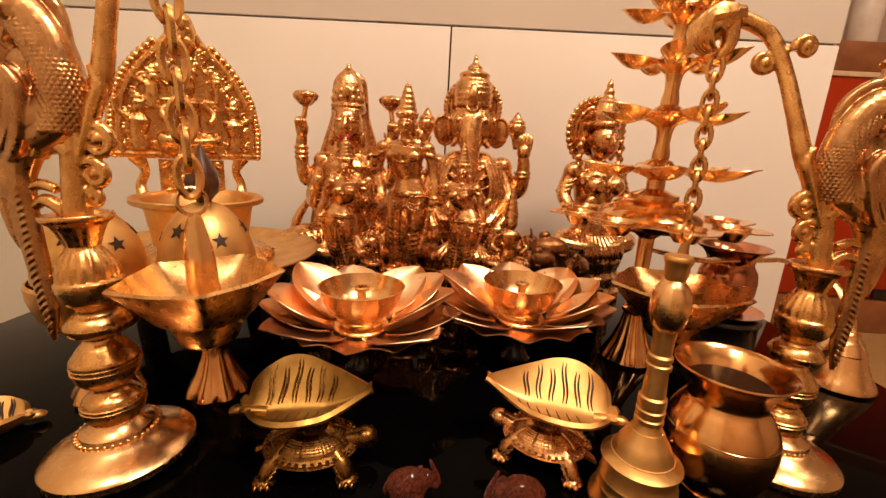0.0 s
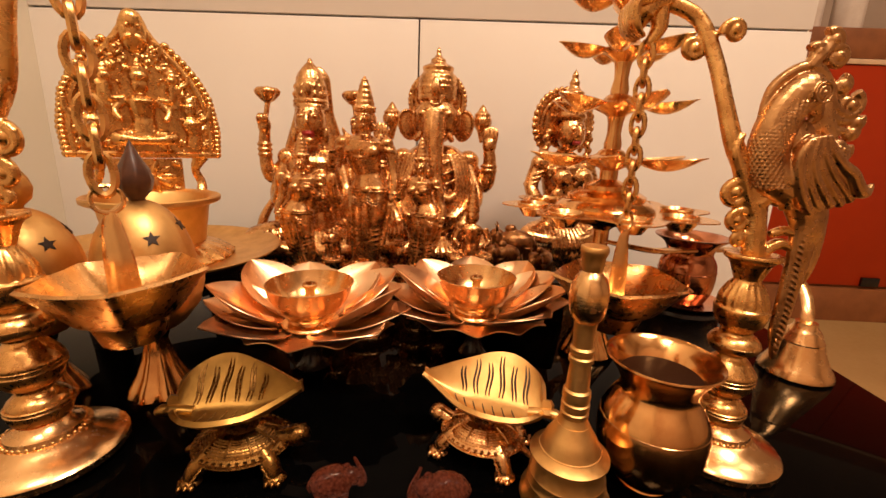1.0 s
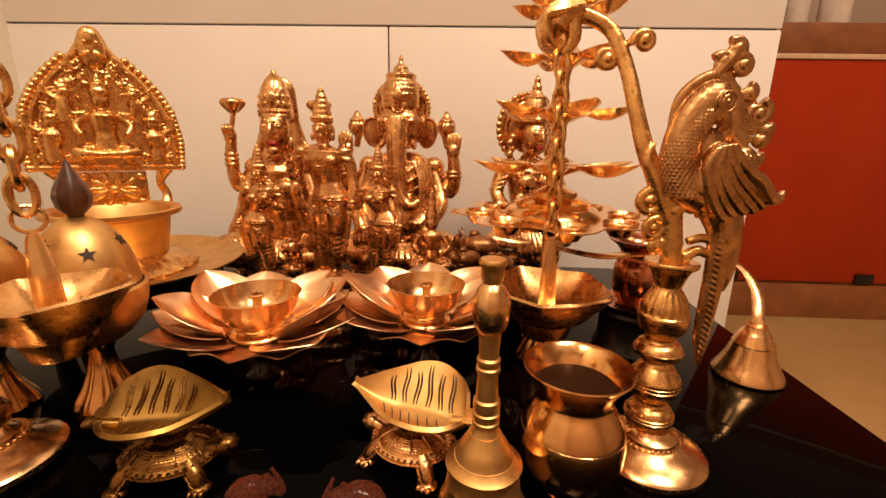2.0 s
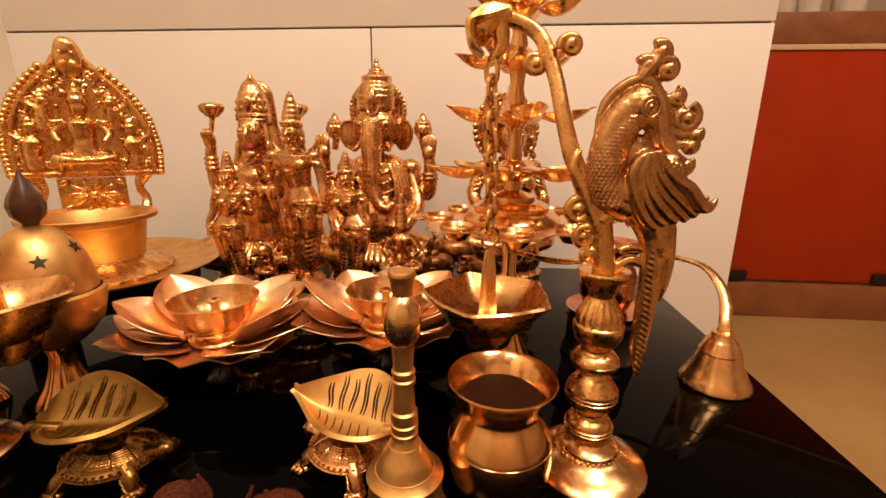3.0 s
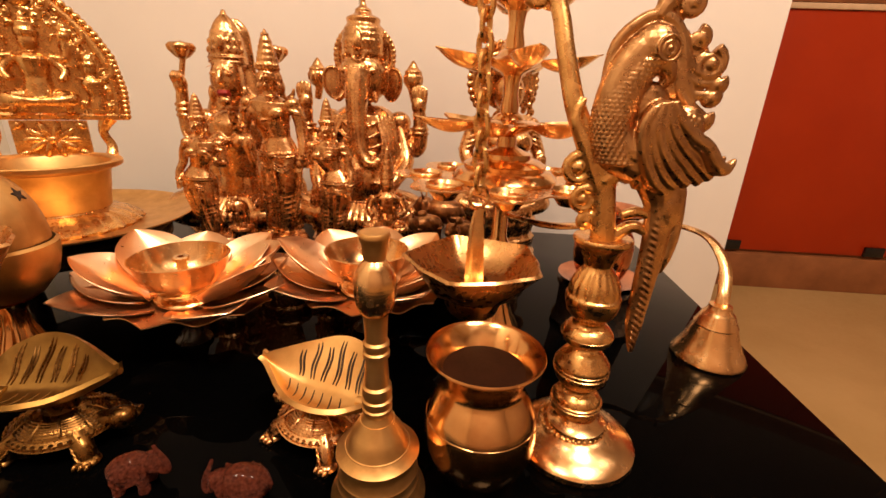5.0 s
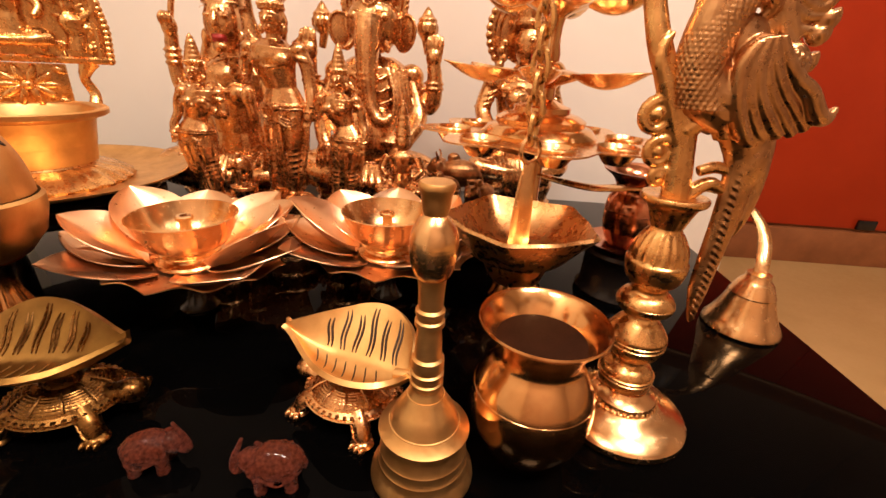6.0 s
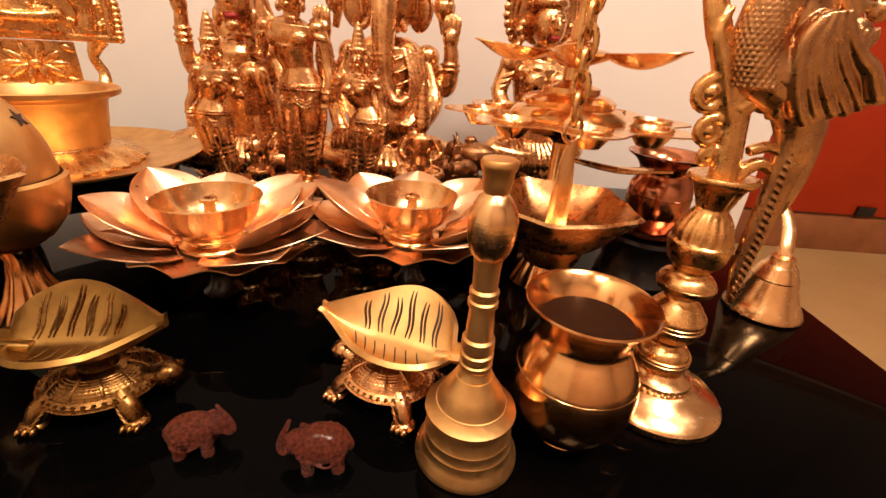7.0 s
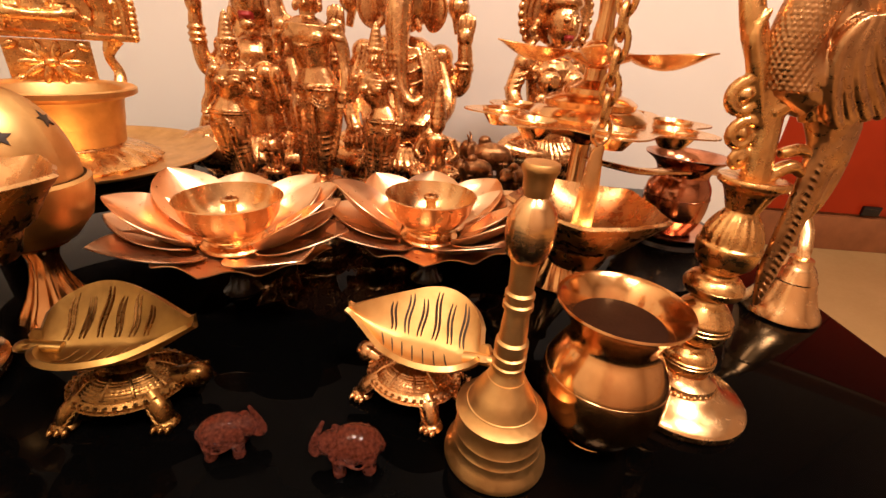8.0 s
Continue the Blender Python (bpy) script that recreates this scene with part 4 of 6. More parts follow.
def standing_figure(h, base, sway=0.0, arm_down=1, female=False):
    """A standing figure of height h above its base, hips swayed to one side, with a tall tapered crown."""
    s = Shape()
    pedestal_of(s, 0.031 * h / 0.24, 0.027 * h / 0.24, base)
    k = h / 0.24
    mm = Matrix.Translation((0, 0, base)) @ Matrix.Scale(k, 4)
    hip = sway * 0.010
    wide = 1.10 if female else 1.0
    # legs under a clinging pleated cloth
    for sd in (-1, 1):
        leg = [(sd * 0.0085, -0.002, 0.003), (sd * 0.0090 + hip * 0.2, 0, 0.030), (sd * 0.0095 + hip * 0.5, -0.001, 0.052), (sd * 0.0110 + hip * 0.9, 0, 0.080), (sd * 0.0105 + hip, 0.001, 0.102)]
        s.tube(leg, [0.0070, 0.0094, 0.0092, 0.0128 * wide, 0.0140 * wide], 16, mm)
        s.ball((sd * 0.0105, -0.009, 0.0035), (0.0062, 0.0125, 0.0042), mm, turn=(0, 0, sd * 12))
        for i in range(12):
            f = i / 11
            z = 0.012 + f * 0.076
            s.ring((sd * (0.0086 + 0.0024 * f) + hip * (0.1 + 0.8 * f), -0.0006, z), 0.0074 + 0.0042 * f * wide, 0.00070, mm, seg=18, tube_seg=5, turn=(14, sd * -10, 0))
        s.ring((sd * 0.0088, 0, 0.0085), 0.0078, 0.0013, mm, seg=16, tube_seg=5)
    s.tube([(hip * 0.2, 0.002, 0.004), (hip * 0.6, 0.002, 0.050), (hip, 0.002, 0.095)], [0.0075, 0.0080, 0.0150], 14, mm, flat=0.6, side=(0, 1, 0))
    # hips, waist, chest, shoulders
    s.tube([(hip, 0, 0.088), (hip, 0, 0.104), (hip * 0.7, 0, 0.122), (hip * 0.1, -0.001, 0.138), (-hip * 0.2, -0.001, 0.152), (-hip * 0.2, 0, 0.162), (-hip * 0.1, 0, 0.170)], [0.0185 * wide, 0.0225 * wide, 0.0150 / wide, 0.0185, 0.0222, 0.0215, 0.0085], 24, mm, flat=0.70, side=(0, 1, 0), smooth=6)
    for sd in (-1, 1):
        if female:
            s.ball((sd * 0.0095 - hip * 0.2, -0.0135, 0.147), (0.0088, 0.0078, 0.0085), mm)
        else:
            s.ball((sd * 0.0095 - hip * 0.2, -0.0098, 0.150), (0.0105, 0.0060, 0.0080), mm)
    # jewelled belt, sash loops and front pleats
    for z, r in ((0.1055, 0.0228), (0.1020, 0.0230)):
        s.ring((hip, -0.0005, z), r * wide, 0.0011, mm, seg=30, tube_seg=5, squash=(1, 0.72))
    s.ball((hip, -0.0170, 0.1035), (0.0042, 0.0024, 0.0038), mm, seg=12, rings=8)
    for sd in (-1, 1):
        for i in range(3):
            d = 0.0035 * i
            s.tube([(hip + sd * 0.020, -0.006, 0.101 - d), (hip + sd * 0.012, -0.0150, 0.091 - d), (hip + sd * 0.001, -0.0165, 0.096 - d)], 0.00095, 6, mm)
        s.tube([(hip + sd * 0.0205, -0.004, 0.102), (hip + sd * 0.0240, -0.004, 0.080), (hip * 0.6 + sd * 0.0215, -0.003, 0.050), (sd * 0.0200, -0.003, 0.028)], [0.0024, 0.0030, 0.0028, 0.0036], 8, mm, flat=0.55, side=(0, 1, 0))
    for i in range(3):
        x = (i - 1) * 0.0026
        s.tube([(hip + x * 0.6, -0.0160, 0.100), (hip * 0.8 + x, -0.0135, 0.070), (hip * 0.4 + x * 1.4, -0.0095, 0.030), (x * 1.8, -0.0085, 0.012)], [0.0016, 0.0018, 0.0016, 0.0022], 6, mm)
    # necklaces
    for i, (r, z) in enumerate(((0.0105, 0.1645), (0.0140, 0.1605), (0.0185, 0.1535))):
        s.ring((-hip * 0.15, -0.0030, z), r, 0.0010, mm, seg=28, tube_seg=5, turn=(30 + 6 * i, 0, 0), squash=(1, 0.86))
    s.ball((-hip * 0.15, -0.0175, 0.1425), (0.0022, 0.0016, 0.0028), mm, seg=10, rings=6)
    # arms: one hangs beside the thigh, one is bent before the body
    for sd in (-1, 1):
        sh = (sd * 0.0245 - hip * 0.2, 0.0005, 0.1605)
        s.ball(sh, (0.0082, 0.0080, 0.0080), mm)
        if sd == arm_down:
            path = [sh, (sd * 0.0300, 0.001, 0.145), (sd * 0.0325, 0, 0.128), (sd * 0.0335 + hip * 0.4, -0.005, 0.112), (sd * 0.0315 + hip * 0.5, -0.009, 0.098)]
        else:
            path = [sh, (sd * 0.0305, 0.001, 0.145), (sd * 0.0330, -0.001, 0.130), (sd * 0.0320, -0.013, 0.131), (sd * 0.0280, -0.022, 0.141)]
        s.tube(path, [0.0072, 0.0066, 0.0060, 0.0054, 0.0042], 14, mm)
        e = Vector(path[-1])
        d = (e - Vector(path[-2])).normalized()
        s.ball(e + d * 0.004, (0.0050, 0.0040, 0.0062), mm, seg=12, rings=8)
        for i in range(4):
            q = e + d * 0.006 + Vector(((i - 1.5) * 0.0020, 0, 0))
            s.tube([q, q + d * 0.0045, q + d * 0.0080 + Vector((0, -0.0010, 0))], [0.0014, 0.0013, 0.0009], 6, mm, smooth=2)
        for f in (0.45, 0.60):
            p = tuple(a + (b - a) * f for a, b in zip(path[0], path[1]))
            s.ring(p, 0.0074, 0.0011, mm, seg=16, tube_seg=5, turn=(0, sd * 16, 0))
        p = tuple(a + (b - a) * 0.7 for a, b in zip(path[3], path[4]))
        s.ring(p, 0.0056, 0.0012, mm, seg=14, tube_seg=5, turn=(20 if sd == arm_down else 60, 0, 0))
        # sash that rises from the shoulder, earring
        s.tube([(sd * 0.0170, 0.004, 0.166), (sd * 0.0235, 0.003, 0.171), (sd * 0.0260, 0.002, 0.178)], [0.0030, 0.0026, 0.0010], 7, mm)
        s.ball((sd * 0.0112, 0.000, 0.1790), (0.0030, 0.0034, 0.0052), mm, seg=10, rings=6)
        s.ball((sd * 0.0043, -0.0108, 0.1895), (0.0024, 0.0015, 0.0011), mm, seg=8, rings=5)
        s.tube([(sd * 0.0015, -0.0116, 0.1922), (sd * 0.0045, -0.0114, 0.1932), (sd * 0.0078, -0.0092, 0.1918)], 0.0006, 5, mm)
    # neck and head
    s.lathe([(0.0085, 0.162), (0.0064, 0.170), (0.0068, 0.177)], 18, mm)
    s.ball((0, -0.0005, 0.1885), (0.0102, 0.0116, 0.0118), mm)
    s.ball((0, -0.0018, 0.1815), (0.0078, 0.0088, 0.0080), mm)
    s.tube([(0, -0.0114, 0.1915), (0, -0.0134, 0.1862), (0, -0.0126, 0.1848)], [0.0010, 0.0018, 0.0022], 7, mm)
    s.ball((0, -0.0110, 0.1808), (0.0030, 0.0015, 0.0012), mm, seg=8, rings=5)
    s.ball((0, 0.0045, 0.186), (0.0118, 0.0090, 0.0150), mm)
    c = Shape()
    crown(c, 0, 0.0005, 0.1965, 0.0112, 0.036, 5)
    for i in range(11):
        b = math.pi * (1 + i / 10)
        c.ball((0.0117 * math.cos(b), 0.0117 * math.sin(b), 0.2015), (0.0013, 0.0012, 0.0022), seg=6, rings=4)
    s.add(c.v, c.f, mm)
    return s


def seated_body(s, k, w, y0=0.0):
    """Crossed legs, belly, chest and shoulders of a seated figure."""
    for sd in (-1, 1):
        s.tube([(sd * 0.030, 0.006, 0.030), (sd * 0.062, -0.012, 0.028), (sd * w, -0.030, 0.024), (sd * 0.040, -0.052, 0.018), (-sd * 0.008, -0.050, 0.016)], [0.026, 0.026, 0.021, 0.016, 0.011], 18, k)
        for i in range(5):
            s.ring((sd * (0.030 + 0.009 * i), -0.030 - 0.003 * i, 0.028), 0.021 - 0.0009 * i, 0.0016, k, seg=20, tube_seg=5, turn=(0, 90, sd * -25))


def lakshmi():
    s = Shape()
    pedestal_of(s, 0.088, 0.066, 0.042)
    base = Matrix.Translation((0, 0, 0.042))
    k = base @ Matrix.Diagonal((1, 1, 1.02, 1))
    head = base @ pose(0, -0.0085, 0.201, 0, 0, 0) @ Matrix.Scale(1.14, 4) @ Matrix.Translation((0, 0, -0.200))
    cap = base @ Matrix.Translation((0, -0.004, 0.2225)) @ Matrix.Diagonal((0.97, 0.97, 0.98, 1)) @ Matrix.Translation((0, 0, -0.2185))
    seated_body(s, base, 0.084)
    # mantle that falls from the crown over the shoulders
    s.tube([(0, 0.016, 0.015), (0, 0.016, 0.07), (0, 0.014, 0.125), (0, 0.014, 0.165), (0, 0.014, 0.210), (0, 0.013, 0.258), (0, 0.012, 0.274)], [0.070, 0.060, 0.055, 0.044, 0.0290, 0.0250, 0.011], 28, k, flat=0.34, side=(0, 1, 0))
    s.tube([(0, -0.004, 0.03), (0, -0.006, 0.07), (0, -0.006, 0.105), (0, -0.006, 0.140), (0, -0.002, 0.158)], [0.040, 0.030, 0.036, 0.040, 0.016], 22, k, flat=0.66, side=(0, 1, 0))
    for sd in (-1, 1):
        s.ball((sd * 0.015, -0.028, 0.118), (0.0145, 0.013, 0.0135), k)
        s.ball((sd * 0.038, -0.004, 0.146), (0.014, 0.013, 0.014), k)
        # upper arms with lotus buds, lower arms in front
        s.tube([(sd * 0.040, 0.0, 0.142), (sd * 0.058, -0.004, 0.118), (sd * 0.066, -0.008, 0.130), (sd * 0.068, -0.008, 0.165), (sd * 0.066, -0.008, 0.185)], [0.011, 0.0105, 0.0098, 0.0085, 0.0075], 14, k)
        s.ball((sd * 0.066, -0.011, 0.190), (0.0095, 0.008, 0.013), k)
        for i in range(4):
            s.tube([(sd * 0.066 + (i - 1.5) * 0.0042, -0.016, 0.192), (sd * 0.066 + (i - 1.5) * 0.0045, -0.019, 0.200), (sd * 0.066 + (i - 1.5) * 0.003, -0.014, 0.206)], 0.0022, 6, k)
        s.tube([(sd * 0.066, -0.006, 0.196), (sd * 0.063, -0.004, 0.214), (sd * 0.062, -0.002, 0.222)], 0.0040, 8, k)
        s.lathe([(0.0, 0.0), (0.008, 0.003), (0.0165, 0.012), (0.0178, 0.017), (0.0148, 0.021), (0.006, 0.022), (0.0, 0.024)], 40, k @ Matrix.Translation((sd * 0.062, -0.002, 0.220)), lobes=8, depth=0.08, span=(0.002, 0.018))
        s.tube([(sd * 0.040, -0.004, 0.138), (sd * 0.050, -0.020, 0.100), (sd * 0.042, -0.046, 0.090), (sd * 0.036, -0.052, 0.110)], [0.0105, 0.010, 0.0085, 0.007], 14, k)
        s.ball((sd * 0.035, -0.054, 0.118), (0.009, 0.006, 0.013), k)
        for z in (0.150, 0.157, 0.164):
            s.ring((sd * 0.068, -0.008, z), 0.0098, 0.0015, k, seg=16, tube_seg=5)
        s.ball((sd * 0.0195, -0.006, 0.184), (0.0045, 0.0055, 0.0105), head)
        s.ball((sd * 0.0095, -0.0225, 0.2065), (0.0042, 0.0024, 0.0018), head, seg=10, rings=6)
        s.tube([(sd * 0.004, -0.024, 0.2125), (sd * 0.010, -0.0235, 0.2145), (sd * 0.0165, -0.020, 0.212)], 0.0009, 5, head)
    s.ball((0, -0.004, 0.200), (0.0195, 0.0210, 0.0275), head)
    s.tube([(0, -0.0240, 0.211), (0, -0.0280, 0.201), (0, -0.0275, 0.1965)], [0.0020, 0.0034, 0.0040], 8, head)
    s.ball((0, -0.0232, 0.1855), (0.0062, 0.0030, 0.0028), head, k=1)
    s.ball((0, -0.0185, 0.1765), (0.0080, 0.0060, 0.0060), head)
    s.lathe([(0.013, 0.150), (0.0115, 0.165), (0.013, 0.176)], 20, k)
    for i in range(4):
        s.ring((0, -0.010, 0.156 - 0.007 * i), 0.019 + 0.0045 * i, 0.0018, k, seg=28, tube_seg=6, turn=(30, 0, 0), squash=(1, 0.85))
    # dome crown with jewels
    s.tube([(0, 0.0, 0.214), (0, 0.0, 0.232), (0, 0.0, 0.252), (0, 0.0, 0.268), (0, 0.0, 0.279)], [0.0235, 0.0250, 0.0215, 0.0145, 0.004], 26, cap, flat=0.9, side=(0, 1, 0))
    for i in range(2):
        s.ring((0, -0.001, 0.219 + 0.006 * i), 0.0252, 0.0017, cap, seg=30, tube_seg=5, squash=(1, 0.92))
    s.ball((0, -0.0245, 0.243), (0.006, 0.003, 0.0095), cap)
    s.ball((0, 0.0, 0.2800), (0.004, 0.004, 0.0055), cap)
    for i in range(3):
        for j in range(7):
            a = math.radians(-160 + 140 * j / 6)
            r = (0.0248, 0.0228, 0.0185)[i]
            s.ball((r * math.cos(a), 0.9 * r * math.sin(a), 0.2345 + 0.0105 * i), (0.0026, 0.0020, 0.0038), cap, seg=8, rings=6)
    # draped skirt in front and coins
    for i in range(9):
        x = -0.036 + i * 0.009
        s.tube([(x * 0.5, -0.040, 0.045), (x, -0.060, 0.022), (x * 1.1, -0.060, 0.004)], [0.004, 0.0048, 0.0036], 7, base)
    s.tube([(-0.086, -0.01, 0.002), (-0.082, 0.010, 0.055), (-0.055, 0.022, 0.100)], [0.008, 0.0075, 0.004], 8, base)
    s.tube([(0.086, -0.01, 0.002), (0.082, 0.010, 0.055), (0.055, 0.022, 0.100)], [0.008, 0.0075, 0.004], 8, base)
    return s


def elephant_headed():
    s = Shape()
    pedestal_of(s, 0.090, 0.070, 0.045)
    k = Matrix.Translation((0, 0, 0.045))
    seated_body(s, k, 0.084)
    s.ball((0, -0.012, 0.072), (0.052, 0.044, 0.046), k, seg=28, rings=16)
    s.tube([(0, 0, 0.10), (0, -0.002, 0.130), (0, 0.0, 0.158), (0, 0.0, 0.172)], [0.044, 0.048, 0.046, 0.024], 24, k, flat=0.68, side=(0, 1, 0))
    # shawl folds
    for sd in (-1, 1):
        for i in range(5):
            s.tube([(sd * (0.022 + 0.006 * i), -0.025, 0.160), (sd * (0.034 + 0.0045 * i), -0.035 + 0.002 * i, 0.125), (sd * (0.030 + 0.0055 * i), -0.042 + 0.003 * i, 0.095), (sd * (0.016 + 0.005 * i), -0.052, 0.070)], [0.0020, 0.0030, 0.0028, 0.0018], 8, k)
        s.ball((sd * 0.050, 0.0, 0.150), (0.0165, 0.015, 0.016), k)
        # raised arms
        s.tube([(sd * 0.050, 0, 0.148), (sd * 0.068, -0.004, 0.116), (sd * 0.080, -0.010, 0.122), (sd * 0.082, -0.014, 0.150), (sd * 0.080, -0.014, 0.166)], [0.013, 0.0125, 0.0118, 0.0098, 0.0088], 14, k)
        s.ball((sd * 0.080, -0.016, 0.174), (0.0105, 0.0085, 0.012), k)
        for i in range(4):
            s.tube([(sd * 0.080 + (i - 1.5) * 0.0052, -0.016, 0.178), (sd * 0.081 + (i - 1.5) * 0.0058, -0.018, 0.190), (sd * 0.081 + (i - 1.5) * 0.005, -0.015, 0.199 + (0.002 if i in (1, 2) else 0))], [0.0031, 0.0029, 0.0024], 8, k)
        s.tube([(sd * 0.070, 0.004, 0.178), (sd * 0.066, 0.004, 0.198)], [0.005, 0.006], 10, k, smooth=1)
        s.lathe([(0.0, 0.0), (0.008, 0.002), (0.0135, 0.010), (0.0138, 0.017), (0.011, 0.022), (0.0125, 0.024), (0.008, 0.028), (0.004, 0.035), (0.0, 0.040)], 40, k @ Matrix.Translation((sd * 0.068, 0.004, 0.194)), lobes=10, depth=0.06, span=(0.001, 0.022))
        for z in (0.138, 0.144):
            s.ring((sd * 0.081, -0.012, z), 0.0118, 0.0018, k, seg=18, tube_seg=6)
        # lower arms resting on the knees
        s.tube([(sd * 0.050, -0.004, 0.140), (sd * 0.064, -0.022, 0.100), (sd * 0.055, -0.052, 0.078), (sd * 0.048, -0.062, 0.066)], [0.0125, 0.0118, 0.010, 0.0088], 14, k)
        s.ball((sd * 0.047, -0.064, 0.062), (0.0115, 0.0095, 0.010), k)
        for i in range(4):
            s.tube([(sd * 0.047 + (i - 1.5) * 0.0055, -0.068, 0.062), (sd * 0.047 + (i - 1.5) * 0.006, -0.073, 0.050), (sd * 0.047 + (i - 1.5) * 0.006, -0.072, 0.040)], 0.0031, 7, k)
        # ears
        s.ball((sd * 0.0410, -0.004, 0.200), (0.0165, 0.0026, 0.0235), k, turn=(0, sd * 14, sd * -24))
        s.ring((sd * 0.0410, -0.0055, 0.200), 0.0150, 0.0018, k, seg=26, tube_seg=6, turn=(90, sd * 14, sd * -24), squash=(1.0, 1.42))
        s.ball((sd * 0.0185, -0.0285, 0.216), (0.0066, 0.0040, 0.0040), k, seg=12, rings=8)
        s.tube([(sd * 0.010, -0.0315, 0.220), (sd * 0.018, -0.030, 0.2225), (sd * 0.026, -0.024, 0.219)], 0.0013, 6, k)
        s.tube([(sd * 0.020, -0.026, 0.188), (sd * 0.025, -0.036, 0.180), (sd * 0.027, -0.044, 0.180)], [0.0052, 0.0042, 0.001], 10, k)
    # head, trunk, crown with a beaded halo
    kc = k @ Matrix.Translation((0, 0.002, 0.005)) @ Matrix.Diagonal((0.90, 0.90, 1, 1))
    s.ball((0, -0.004, 0.208), (0.034, 0.030, 0.034), k, seg=26, rings=16)
    s.tube([(0, -0.028, 0.214), (0, -0.037, 0.190), (0.001, -0.043, 0.155), (0.005, -0.048, 0.122), (0.014, -0.054, 0.102), (0.027, -0.057, 0.098), (0.035, -0.054, 0.106)], [0.0180, 0.0158, 0.0134, 0.0110, 0.0092, 0.0077, 0.0060], 20, k, smooth=6)
    for i in range(7):
        z = 0.150 - i * 0.007
        s.ring((0.0008 * i, -0.044 - 0.0007 * i, z), 0.0130 - 0.0004 * i, 0.0007, k, seg=20, tube_seg=5, turn=(-8, 0, 0))
    s.ring((0, -0.026, 0.236), 0.0085, 0.0018, k, seg=22, tube_seg=6, turn=(68, 0, 0))
    s.ball((0, -0.028, 0.237), (0.004, 0.002, 0.004), k, seg=10, rings=6)
    s.lathe([(0.0310, 0.228), (0.0338, 0.231), (0.0338, 0.235), (0.0326, 0.237), (0.0335, 0.246), (0.0300, 0.262), (0.0240, 0.271), (0.0255, 0.274), (0.0255, 0.277), (0.0160, 0.281), (0.0120, 0.283), (0.0125, 0.287), (0.0060, 0.291), (0.0035, 0.296), (0.0040, 0.299), (0.0, 0.306)], 44, kc)
    for z, r in ((0.240, 0.0325), (0.248, 0.0330), (0.256, 0.0315), (0.264, 0.0285)):
        n = int(r * 640)
        for i in range(n):
            a = math.pi * (1 + i / (n - 1))
            s.ball((r * math.cos(a), r * math.sin(a), z), 0.0017, kc, seg=6, rings=4)
    s.tube([(0, -0.034, 0.236), (0, -0.0365, 0.246), (0, -0.033, 0.260)], [0.006, 0.0085, 0.003], 10, kc, flat=0.4, side=(0, 1, 0))
    for i in range(27):
        a = math.radians(-25 + 230 * i / 26)
        s.ball((0.0420 * math.cos(a), 0.004, 0.236 + 0.0410 * math.sin(a)), (0.0030, 0.0030, 0.0030), k, seg=10, rings=6)
    s.ball((0, 0.006, 0.236), (0.038, 0.004, 0.037), k, seg=32, rings=12)
    s.ring((0, 0.004, 0.236), 0.0378, 0.0024, k, seg=36, tube_seg=6, turn=(90, 0, 0))
    for i in range(3):
        s.ring((0, -0.016, 0.158 - 0.011 * i), 0.026 + 0.006 * i, 0.0022, k, seg=30, tube_seg=6, turn=(34, 0, 0))
    for i in range(9):
        x = -0.040 + i * 0.010
        s.tube([(x * 0.5, -0.046, 0.040), (x, -0.066, 0.020), (x * 1.1, -0.064, 0.004)], [0.0045, 0.005, 0.0038], 7, k)
    return s


